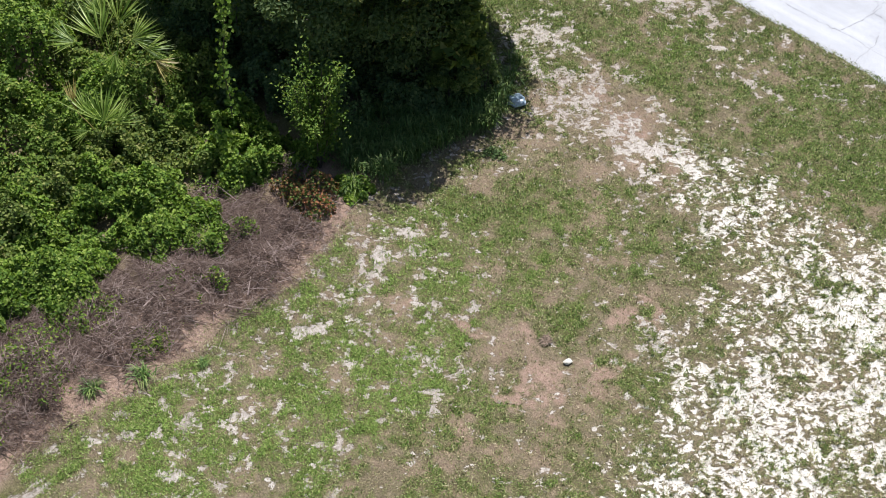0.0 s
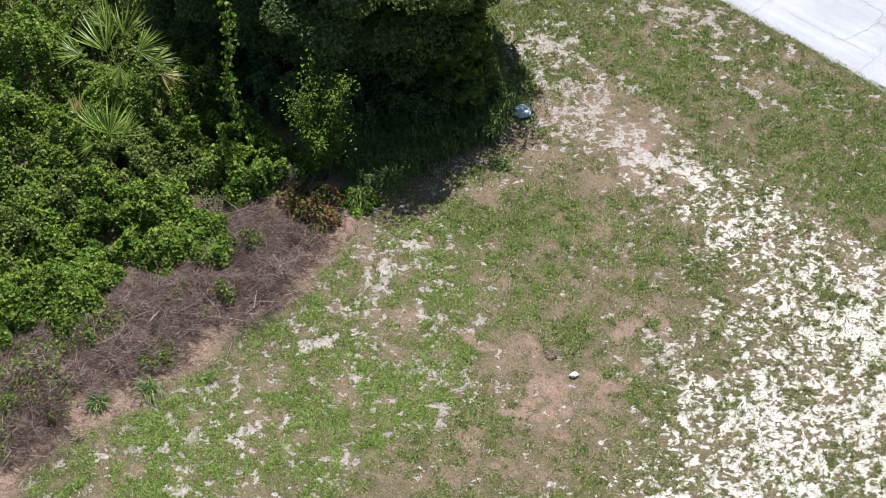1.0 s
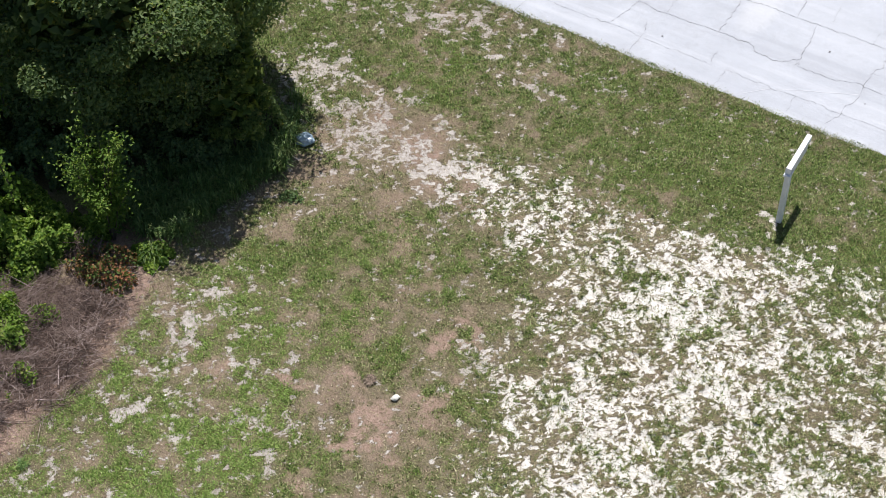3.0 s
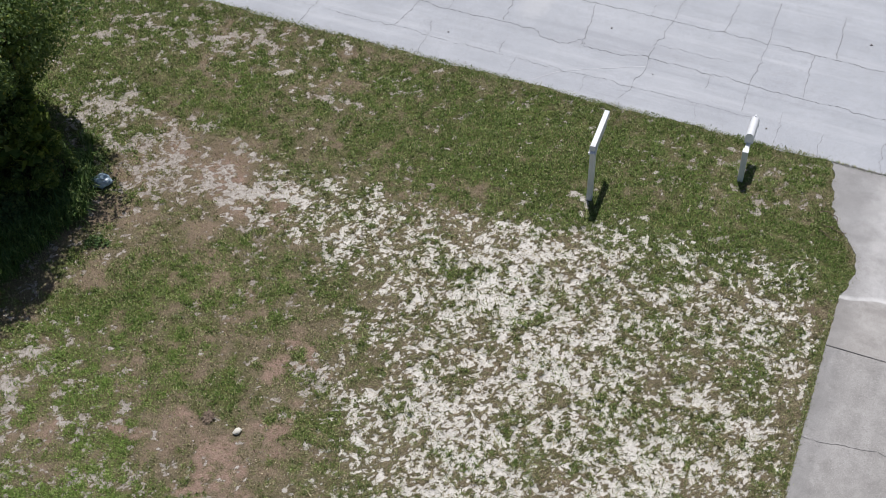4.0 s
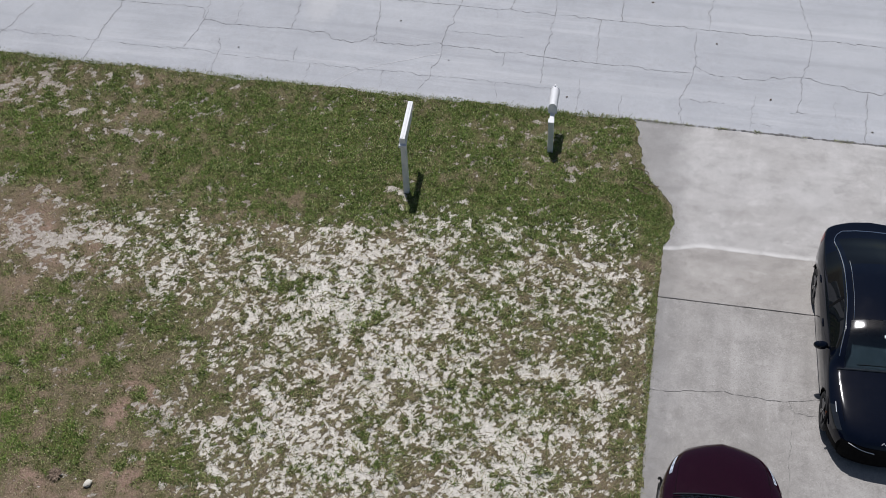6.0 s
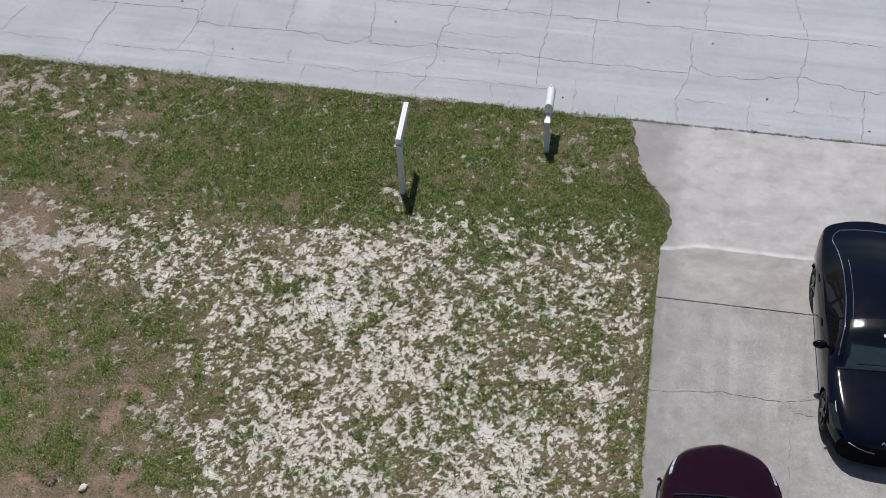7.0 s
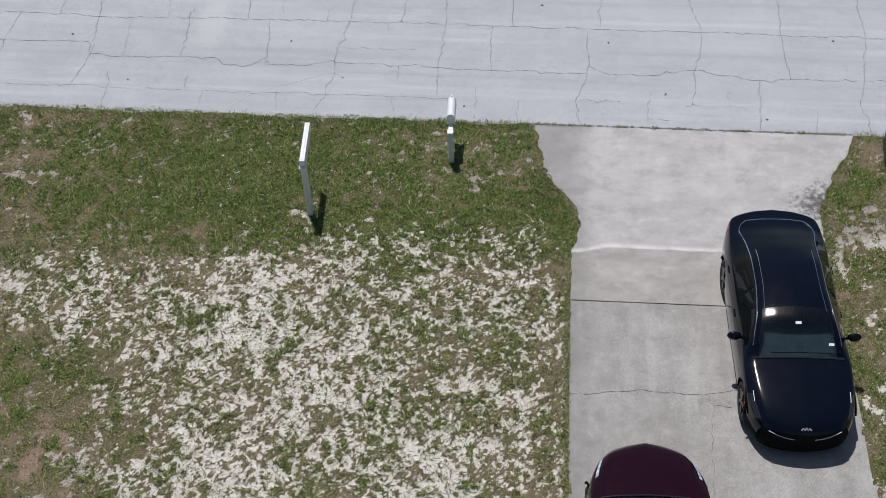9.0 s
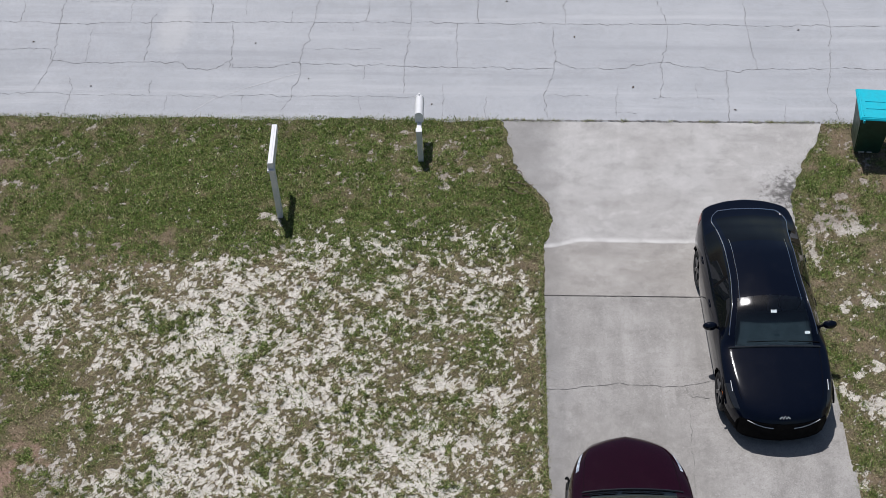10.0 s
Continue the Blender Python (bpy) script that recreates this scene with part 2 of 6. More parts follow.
def box(bm, x0, x1, y0, y1, z0, z1, bevel=0.0):
    r = bmesh.ops.create_cube(bm, size=1.0)
    for v in r["verts"]:
        v.co = Vector(((x0 + x1) / 2 + v.co.x * (x1 - x0), (y0 + y1) / 2 + v.co.y * (y1 - y0), (z0 + z1) / 2 + v.co.z * (z1 - z0)))
    if bevel:
        edges = list({e for v in r["verts"] for e in v.link_edges})
        bmesh.ops.bevel(bm, geom=edges, offset=bevel, segments=2, affect="EDGES", profile=0.5)
    return bm


# ---- noise over the plan ----
def lattice(ix, iy, seed):
    h = (ix.astype(np.int64) * 374761393 + iy.astype(np.int64) * 668265263 + seed * 982451653) & 0x7FFFFFFF
    h = ((h ^ (h >> 13)) * 1274126177) & 0x7FFFFFFF
    return ((h ^ (h >> 16)) & 0xFFFF) / 65535.0


def value_noise(x, y, seed):
    ix, iy = np.floor(x), np.floor(y)
    fx, fy = x - ix, y - iy
    fx, fy = fx * fx * (3 - 2 * fx), fy * fy * (3 - 2 * fy)
    a, b = lattice(ix, iy, seed), lattice(ix + 1, iy, seed)
    c, d = lattice(ix, iy + 1, seed), lattice(ix + 1, iy + 1, seed)
    return (a * (1 - fx) + b * fx) * (1 - fy) + (c * (1 - fx) + d * fx) * fy


def fbm(x, y, size, octaves=4, seed=1, gain=0.55):
    """Cloudy noise over the plan, about 0 with a spread of 1."""
    total, amp, power = 0.0, 1.0, 0.0
    turn = np.array((0.8, 0.6))
    px, py = x / size, y / size
    for k in range(octaves):
        total = total + amp * (value_noise(px, py, seed + 17 * k) - 0.5)
        power += amp * amp
        px, py = (px * turn[0] - py * turn[1]) * 2.03 + 5.3, (px * turn[1] + py * turn[0]) * 2.03 + 1.7
        amp *= gain
    return total / (math.sqrt(power) * 0.235)


def step(a, b, v):
    t = np.clip((v - a) / (b - a), 0, 1)
    return t * t * (3 - 2 * t)


def blobs(x, y, spots):
    """Soft round spots: x, y, radius, strength."""
    total = 0.0
    wx, wy = x + 0.25 * fbm(x, y, 0.8, 2, 91), y + 0.25 * fbm(x, y, 0.8, 2, 92)
    for sx, sy, r, s in spots:
        total = total + s * np.exp(-(((wx - sx) ** 2 + (wy - sy) ** 2) / (r * r)) ** 2)
    return total


EDGE_Y = 22.1                              # where lawn and road meet
# bare spots: x, y, radius, strength
BARE_SAND = [(-4.9, 15.8, 0.6, 0.3), (-5.7, 12.4, 0.4, 0.35), (-5.8, 13.0, 0.35, 0.35), (-0.8, 13.3, 0.4, 0.5), (-1.0, 16.75, 0.3, 0.35), (-0.3, 15.6, 0.35, 0.25),
             (-4.5, 16.05, 0.3, 0.3), (-2.7, 16.0, 0.3, 0.3), (-4.1, 14.9, 0.3, 0.25), (-6.4, 15.9, 0.4, 0.35), (-5.2, 16.65, 0.35, 0.35), (-4.9, 17.45, 0.3, 0.3),
             (-8.6, 17.1, 0.35, 0.38), (-9.3, 17.1, 0.35, 0.4), (-10.0, 17.0, 0.3, 0.45), (-7.95, 16.3, 0.25, 0.35), (-7.8, 16.9, 0.3, 0.25), (-9.0, 15.8, 0.2, 0.4)]
BARE_WEST = [(-12.46, 11.6, 0.3, 0.6), (-12.45, 11.1, 0.32, 0.6), (-12.2, 10.55, 0.4, 0.55), (-11.75, 10.1, 0.3, 0.6), (-11.92, 8.96, 0.27, 0.7), (-10.6, 8.2, 0.2, 0.7),
             (-10.8, 8.9, 0.35, 0.45), (-8.88, 9.95, 0.28, 0.75), (-11.95, 7.9, 0.3, 0.5), (-8.95, 8.95, 0.3, 0.5), (-11.45, 8.7, 0.25, 0.6), (-11.85, 8.3, 0.25, 0.55),
             (-11.1, 7.05, 0.3, 0.7), (-11.4, 6.35, 0.3, 0.75), (-11.95, 6.1, 0.28, 0.75), (-12.2, 5.0, 0.25, 0.6), (-6.65, 10.45, 0.2, 0.7), (-11.3, 9.6, 0.3, 0.35)]
BARE_NORTH = [(-11.56, 20.17, 0.17, 1.6), (-15.5, 20.5, 0.35, 0.6), (-14.85, 20.2, 0.35, 0.5), (-14.45, 21.0, 0.25, 0.5), (-13.05, 21.0, 0.22, 0.8), (-12.55, 21.2, 0.25, 0.5),
              (-10.6, 20.45, 0.15, 0.6), (-10.3, 20.1, 0.16, 0.6), (-9.95, 20.15, 0.14, 0.6), (-14.8, 18.2, 0.4, 0.45), (-14.3, 18.55, 0.3, 0.45), (-13.55, 17.55, 0.35, 0.5),
              (-12.5, 18.0, 0.25, 0.5), (-12.15, 17.35, 0.35, 0.6), (-11.4, 16.55, 0.3, 0.45), (-10.45, 16.75, 0.35, 0.55), (-12.9, 16.3, 0.6, 0.3)]
BARE_ROADSIDE = [(-4.1, 19.06, 0.14, 1.0), (-0.9, 20.08, 0.1, 1.0), (-1.7, 20.1, 0.1, 0.9), (0.3, 19.6, 0.12, 0.8), (6.85, 19.15, 0.3, 0.9), (7.25, 19.45, 0.25, 0.9), (6.45, 18.45, 0.22, 0.8),
                 (7.05, 17.45, 0.25, 0.7), (6.5, 15.65, 0.2, 0.7), (6.6, 15.1, 0.22, 0.7), (6.75, 14.75, 0.2, 0.7), (6.5, 17.35, 0.2, 0.6), (6.65, 14.4, 0.2, 0.6), (7.6, 16.6, 0.3, 0.5)]
SCORCHED = [(-8.0, 11.0, 0.55, 1.0), (-8.35, 10.4, 0.45, 0.9), (-7.3, 11.8, 0.45, 0.8), (-7.7, 13.35, 0.36, 1.0), (-9.6, 10.9, 0.4, 0.8), (-10.8, 10.25, 0.4, 0.7), (-8.05, 9.0, 0.3, 0.7), (-8.85, 11.4, 0.35, 0.8),
            (-10.2, 14.9, 0.5, 0.3), (-7.0, 17.8, 0.9, 0.3), (-9.0, 13.9, 0.3, 0.4)]
LUSH = [(-10.7, 13.9, 1.2, 0.55), (-9.6, 12.6, 1.1, 0.55), (-8.0, 14.6, 0.9, 0.3), (-10.1, 9.2, 1.0, 0.5), (-12.5, 9.6, 0.5, 0.5), (-12.3, 5.4, 1.2, 0.5), (-12.4, 19.2, 1.2, 0.5),
        (-2.4, 19.2, 1.4, 0.35), (-10.0, 7.6, 1.2, 0.5), (-7.4, 19.4, 1.6, 0.35), (6.5, 19.9, 0.4, 0.8), (7.2, 20.6, 0.6, 0.5), (7.0, 18.0, 0.35, 0.5), (7.2, 16.2, 0.35, 0.5), (6.5, 16.6, 0.25, 0.5), (6.5, 14.0, 0.3, 0.5)]


def strip_edge(y):
    """Where the mown lawn ends at the brush, as x over y."""
    return np.interp(y, [0, 3.7, 4.7, 7.1, 8.8, 10.5, 11.9, 12.8, 14.4, 16.0, 18, 22], [-13.0, -13.0, -13.1, -12.9, -12.7, -13.1, -13.7, -13.6, -14.2, -15.2, -17.2, -19.5])


def sand_edge(y):
    """The western limit of the bare white sand."""
    return np.interp(y, [9, 11.2, 12.7, 14.2, 15.4, 16.3, 17.2, 18.4], [-5.6, -6.0, -6.3, -6.8, -7.6, -8.4, -9.4, -10.4])


def cells(x, y, size, seed):
    """Uneven cells over the plan: a random number for each, and how far a point lies from the cell's border."""
    px, py = x / size, y / size
    ix, iy = np.floor(px), np.floor(py)
    first, second, tone = np.full(x.shape, 9.0), np.full(x.shape, 9.0), np.zeros(x.shape)
    for dx in (-1, 0, 1):
        for dy in (-1, 0, 1):
            cx, cy = ix + dx, iy + dy
            d = np.hypot(cx + lattice(cx, cy, seed) - px, cy + lattice(cx, cy, seed + 7) - py)
            near = d < first
            second = np.where(near, first, np.minimum(second, d))
            tone = np.where(near, lattice(cx, cy, seed + 13), tone)
            first = np.where(near, d, first)
    return tone, second - first


def fields(x, y):
    """Cover of the lawn at points of the plan: sand, tan, green, brown, each 0 to 1."""
    w1, w2 = fbm(x, y, 1.4, 3, 3), fbm(x, y, 0.7, 3, 5)
    ww = 0.35 * w1 + 0.12 * w2
    in_sand = step(-1.7, 1.5, x - sand_edge(y) + 0.9 * ww) * step(19.3, 17.9, y - np.interp(x, [-10, -6.6, -3.9, 0.3], [-0.7, -0.6, 0.0, 0.35]) + 0.5 * ww)
    in_sand = np.where(x > 6, 0.35 * step(19.8, 18.6, y + ww), in_sand)
    rim = step(0.75, 0.25, np.abs(1.06 - x) + 0.15 * ww) * (x < 1.3)
    d_band = np.abs((x + 12.5) * 0.2 + (y - 17.3) * 0.98)
    along = (x + 12.5) * 0.98 - (y - 17.3) * 0.2
    band = step(1.5, 0.35, d_band + 0.5 * ww) * step(-3.6, -2.4, along) * step(4.6, 3.0, along)
    verge = step(17.6, 18.6, y + 0.4 * ww) * (1 - 0.85 * step(-7.0, -10.0, x + ww)) * (x < 6)
    spots = blobs(x, y, BARE_SAND) + 0.75 * blobs(x, y, BARE_WEST) + blobs(x, y, BARE_NORTH) + 1.25 * blobs(x, y, BARE_ROADSIDE)
    amount = 0.09 + 0.375 * in_sand + 0.34 * band * (1 - in_sand) + 0.005 * verge + 0.08 * step(-8.5, -11.5, x + ww) * step(19.0, 20.0, y)
    amount = amount * (1 - 0.6 * rim) + 0.62 * spots + (0.03 + 0.03 * in_sand) * w1 + (0.03 + 0.02 * in_sand) * w2
    south = step(-1.5, 0.5, strip_edge(y) + 3.2 - x + 0.8 * ww) * step(13.5, 11.5, y)
    amount = amount + 0.10 * south + 0.07 * in_sand * step(16.0, 13.0, y) - 0.08 * in_sand * step(-6.0, -8.0, x)
    lush = np.clip(blobs(x, y, LUSH), 0, 1)
    amount = np.clip(amount - 0.12 * lush * (1 - in_sand), 0.015, 0.93)
    # small bare cells, parted by tufts, on the sand; frayed patches elsewhere
    sx, sy = x + 0.026 * fbm(x, y, 0.065, 2, 41), y + 0.026 * fbm(x, y, 0.065, 2, 43)
    tone, border = cells(sx, sy, 0.088, 11)
    small, rift = cells(sx, sy, 0.05, 15)
    patch = 0.66 * (tone - 0.5) * 3.4 + 0.5 * (small - 0.5) * 3.4 + 0.42 * fbm(x, y, 0.11, 2, 14, 0.8) + 0.28 * fbm(x, y, 0.4, 2, 13)
    patch = patch + 0.24 - 0.85 * step(0.17, 0.02, border) - 0.45 * step(0.2, 0.03, rift)
    fray = 0.75 * fbm(sx, sy, 0.16, 3, 11, 0.7) + 0.45 * fbm(sx, sy, 0.07, 2, 19, 0.8)
    bare = np.clip(in_sand * 1.3 + 0.35 * band, 0, 1)
    clump = fray + (patch - fray) * bare
    limit = np.interp(amount, [0.02, 0.1, 0.25, 0.5, 0.75, 0.9, 0.98], [1.9, 1.2, 0.63, 0.0, -0.63, -1.2, -1.9])
    sand = step(-0.8, 0.85, clump - limit)
    past = strip_edge(y) - x + 0.3 * ww
    deep = step(1.3, 2.2, past)
    dirt = step(-0.15, 0.4, past)
    brown = np.clip(blobs(x, y, SCORCHED) * (0.6 + 0.4 * fbm(x, y, 0.2, 3, 77) + 0.35 * fbm(x, y, 0.07, 2, 79)) + 0.36 * step(0.1, 1.6, fbm(x, y, 0.4, 4, 23)) * (1 - 0.65 * verge) + dirt, 0, 1)
    sand = sand * (1 - 0.85 * dirt)
    brown = np.clip(brown + (0.35 + 0.2 * w2) * band * (1 - in_sand), 0, 1)
    # greener soil below the tree; it also darkens the ground where its shade falls
    under = step(11.6, 12.6, y + 0.3 * ww) * step(-13.2, -13.7, x + 0.2 * ww)
    brown = brown * (1 - 0.85 * under)
    brown = brown * (1 - 0.75 * deep) * (1 - 0.5 * in_sand)
    green = np.clip(0.42 + 0.18 * fbm(x, y, 1.1, 3, 31) + 0.32 * fbm(x, y, 0.2, 3, 37) + 0.12 * fbm(x, y, 0.55, 2, 39) + 0.36 * verge + 0.6 * lush + 0.25 * south - 0.7 * brown, 0, 1)
    tan = np.clip(1 - in_sand * 1.2 - 0.12 * band - 0.5 * blobs(x, y, BARE_SAND) + 0.2 * w1 - 0.15, 0, 1)
    tan = np.maximum(tan, 0.85 * step(-8.0, -11.5, x))
    green = np.clip(green + 0.16 * verge * (x > -9.5), 0, 1)
    green = np.clip(green + 0.5 * under - 0.08 * in_sand, 0, 1)
    fresh = np.clip(0.85 * south + 0.6 * lush * (x < -8.5) + 0.1 * w1 - 0.5 * in_sand, 0, 1)
    return sand, tan, green, brown, dirt, in_sand, fresh


def paved_at(x, y):
    return (y > EDGE_Y + 0.14) | ((x > 1.15) & (x < drive_right(y) - 0.05) & (y < 18.6) & (y > -7.95)) | ((x > drive_left(y) + 0.06) & (x < drive_right(y) - 0.06) & (y >= 18.5))


def hollow(x, y):
    """Height of the soil: small unevenness, and sunk under the paving."""
    z = 0.012 * fbm(x, y, 0.6, 3, 61) + 0.03 * fbm(x, y, 4.0, 2, 63) - 0.02
    return np.where(paved_at(x, y), -0.14, np.clip(z * (1 - step(21.4, 22.0, y)) + 0.006 * step(21.4, 22.0, y), -0.06, 0.05))


def mound(x, y, sand, in_sand):
    """How far the matted tufts stand above the bare soil."""
    high = (0.012 + 0.022 * in_sand) * (1 - sand) * (0.75 + 0.45 * fbm(x, y, 0.1, 2, 67))
    return np.where(paved_at(x, y), 0.0, np.clip(high, 0, 0.06) * (1 - step(21.5, 22.0, y)))


def drive_left(y):
    return np.interp(y, [18.5, 18.6, 18.9, 19.3, 19.65, 20.0, 20.3, 20.65, 21.15, 21.6, 22.1], [1.1, 1.13, 1.25, 1.26, 1.18, 0.98, 0.75, 0.56, 0.48, 0.39, 0.3])


def drive_right(y):
    return np.interp(y, [11.2, 13.0, 14.5, 17.2, 18.5, 19.4, 19.9, 20.25, 20.7, 21.15, 21.5, 22.1], [6.22, 6.17, 6.11, 6.02, 5.97, 5.97, 6.01, 6.14, 6.29, 6.5, 6.74, 6.92])


COVER = {}


def cover_at(x, y):
    """The ground's cover between the corners of its sheet."""
    xs, ys = COVER["xs"], COVER["ys"]
    i, j = np.clip(np.searchsorted(xs, x) - 1, 0, len(xs) - 2), np.clip(np.searchsorted(ys, y) - 1, 0, len(ys) - 2)
    u, v = (x - xs[i]) / (xs[i + 1] - xs[i]), (y - ys[j]) / (ys[j + 1] - ys[j])
    return [(m[j, i] * (1 - u) + m[j, i + 1] * u) * (1 - v) + (m[j + 1, i] * (1 - u) + m[j + 1, i + 1] * u) * v for m in COVER["maps"]]


def build_ground():
    """One sheet: close-set squares where the camera looks, wide ones out to the horizon."""
    xs = np.concatenate([[-900, -200, -70, -40, -27, -23], np.arange(-20, 1.4, 0.041), np.arange(1.6, 5.8, 0.3), np.arange(5.9, 8.4, 0.041), [8.6, 20, 60, 200, 900]])
    ys = np.concatenate([[-900, -200, -60, -20], np.arange(-8, 4.0, 0.3), np.arange(4.0, 22.6, 0.042), [30, 80, 220, 900]])
    gx, gy = np.meshgrid(xs, ys)
    x, y = gx.ravel(), gy.ravel()
    cover = fields(x, y)
    COVER.update(xs=xs, ys=ys, maps=[c.reshape(gx.shape) for c in cover])
    z = hollow(x, y) + mound(x, y, cover[0], cover[5])
    nx = len(xs)
    i = (np.arange(len(ys) - 1)[:, None] * nx + np.arange(nx - 1)[None, :]).ravel()
    quads = np.stack([i, i + 1, i + 1 + nx, i + nx], 1).ravel()
    ob = fast_mesh("ground", np.stack([x, y, z], 1), 4, quads, M_GROUND, smooth=True)
    sand, tan, green, brown = cover[:4]
    outer = (x < -19.9) | (x > 8.5) | (y < -7.9) | (y > 22.5)
    sand, green, brown = np.where(outer, 0.12, sand), np.where(outer, 0.5, green), np.where(outer, 0.2, brown)
    for name, v in (("sand", sand), ("tan", tan), ("green", green), ("brown", brown)):
        floats(ob, name, v)
    return tagged(ob, "patchy sandy lawn soil with bare sand and dry thatch", "ground", kind="structure")


def build_blades():
    """The lawn's blades: short, flat triangles, thick on the green clumps and few on the sand."""
    rng = np.random.default_rng(5)
    n = 3300000
    x, y = rng.uniform(-19, 8.4, n), rng.uniform(3.2, 22.25, n)
    seen = (y > 1.2 * (-x) - 18.5) & (y > np.interp(x, [-14, -12, -5, 0, 7], [2.0, 2.0, 8.5, 11.8, 12.0]))
    off = ((x > drive_left(y) + 0.0) & (x < drive_right(y)) & (y > 18.5)) | ((x > 1.1) & (x < drive_right(y) + 0.01) & (y <= 18.5))
    off |= (y > EDGE_Y + 0.05 + 0.05 * fbm(x, y, 0.5, 3, 71)) | (x < strip_edge(y) - 1.2)
    keep = seen & ~off
    x, y = x[keep], y[keep]
    sand, tan, green, brown, dirt, in_sand, fresh = cover_at(x, y)
    tuft = 0.5 + 0.32 * fbm(x, y, 0.11, 2, 67)
    chance = (0.2 + 0.52 * green + 0.14 * in_sand) * (1 - 0.9 * sand) * (1 - 0.55 * brown) * (1 - 0.6 * dirt) * np.clip(0.45 + 0.8 * tuft, 0.2, 1.3)
    runner = rng.random(len(x)) < 0.022 * in_sand
    keep = (rng.random(len(x)) < chance) | runner
    x, y, green, brown, sand, fresh, in_sand, tuft, runner = (v[keep] for v in (x, y, green, brown, sand, fresh, in_sand, tuft, runner))
    n = len(x)
    z = hollow(x, y) + mound(x, y, sand, in_sand) - 0.003
    turn, rise = rng.uniform(0, 2 * np.pi, n), rng.uniform(0.15, 1.15, n)
    size = rng.uniform(0.026, 0.054, n) * (0.6 + 0.4 * green + 0.5 * np.clip(tuft, 0, 1.2))
    half = rng.uniform(0.006, 0.0145, n)
    # trailing stems lie long and flat over the sand
    rise, size, half = np.where(runner, rng.uniform(0.03, 0.16, n), rise), np.where(runner, rng.uniform(0.08, 0.2, n), size), np.where(runner, rng.uniform(0.004, 0.008, n), half)
    z = np.where(runner, z + 0.008, z)
    ax, ay = np.cos(turn), np.sin(turn)
    a = np.stack([x - ay * half, y + ax * half, z], 1)
    b = np.stack([x + ay * half, y - ax * half, z], 1)
    c = np.stack([x + ax * size * np.cos(rise), y + ay * size * np.cos(rise), z + size * np.sin(rise)], 1)
    verts = np.stack([a, b, c], 1).reshape(-1, 3)
    ob = fast_mesh("grass", verts, 3, np.arange(3 * n), M_BLADE)
    tone = np.clip(0.78 - 0.74 * green + 0.5 * brown - 0.15 * fresh + 0.15 * sand + 0.05 * in_sand + 0.36 * rng.standard_normal(n), 0, 1)
    floats(ob, "dry", np.repeat(tone, 3))
    floats(ob, "fresh", np.repeat(fresh, 3))
    return tagged(ob, "short patchy lawn grass, green and straw-dry blades", "grass", kind="stuff")


def build_fringe():
    """Longer blades that lean over the edges of the paving."""
    rng = np.random.default_rng(15)
    n = 24000
    x, y = rng.uniform(-19, 9, n), EDGE_Y + rng.normal(-0.04, 0.07, n)
    y = np.where((x > 0.2) & (x < 7.0), rng.uniform(18.7, 22.1, n), y)
    x = np.where((y < EDGE_Y - 0.3), np.where(rng.random(n) < 0.5, drive_left(y) + rng.normal(-0.02, 0.06, n), drive_right(y) + rng.normal(0.02, 0.06, n)), x)
    k = n // 6
    y[:k] = rng.uniform(11, 18.6, k)
    x[:k] = np.where(rng.random(k) < 0.6, rng.normal(1.04, 0.035, k), drive_right(y[:k]) + rng.normal(0.03, 0.04, k))
    q = n // 14
    x[-q:], y[-q:] = rng.uniform(0.3, 6.9, q), EDGE_Y + rng.normal(0.0, 0.018, q)
    keep = ~((x > 0.6) & (x < 6.6) & (y > 21.9))
    keep[-q:] = fbm(x[-q:], y[-q:] * 0, 0.35, 3, 83) > 0.2
    high = np.full(n, 0.02)
    high[-q:] = 0.035
    high = high[keep]
    x, y = x[keep], y[keep]
    n = len(x)
    turn, rise = rng.uniform(0, 2 * np.pi, n), rng.uniform(0.1, 0.8, n)
    size, half = rng.uniform(0.03, 0.09, n), rng.uniform(0.005, 0.01, n)
    ax, ay = np.cos(turn), np.sin(turn)
    a = np.stack([x - ay * half, y + ax * half, high - 0.02], 1)
    b = np.stack([x + ay * half, y - ax * half, high - 0.02], 1)
    c = np.stack([x + ax * size * np.cos(rise), y + ay * size * np.cos(rise), high + size * np.sin(rise) * 0.6], 1)
    ob = fast_mesh("edge_grass", np.stack([a, b, c], 1).reshape(-1, 3), 3, np.arange(3 * n), M_BLADE)
    floats(ob, "dry", np.repeat(np.clip(0.4 + 0.35 * rng.standard_normal(n) + 0.35 * (np.abs(y - 20.5) < 1.2) * (x < 3), 0, 1), 3))
    return tagged(ob, "longer green grass leaning over the paving's edge", "grass", kind="stuff")


def wander(points, spread, pieces=14, seed=0):
    """A crooked line through the points."""
    r = random.Random(seed)
    out = []
    for (x0, y0), (x1, y1) in zip(points, points[1:]):
        long = math.hypot(x1 - x0, y1 - y0)
        k = max(2, int(long * pieces / 2))
        nx, ny = -(y1 - y0) / long, (x1 - x0) / long
        drift = 0.0
        for i in range(k):
            t = i / k
            drift = drift * 0.72 + r.gauss(0, spread)
            fade = min(1, 4 * t, 4 * (1 - t))
            out.append((x0 + (x1 - x0) * t + nx * drift * fade, y0 + (y1 - y0) * t + ny * drift * fade))
    return out + [points[-1]]


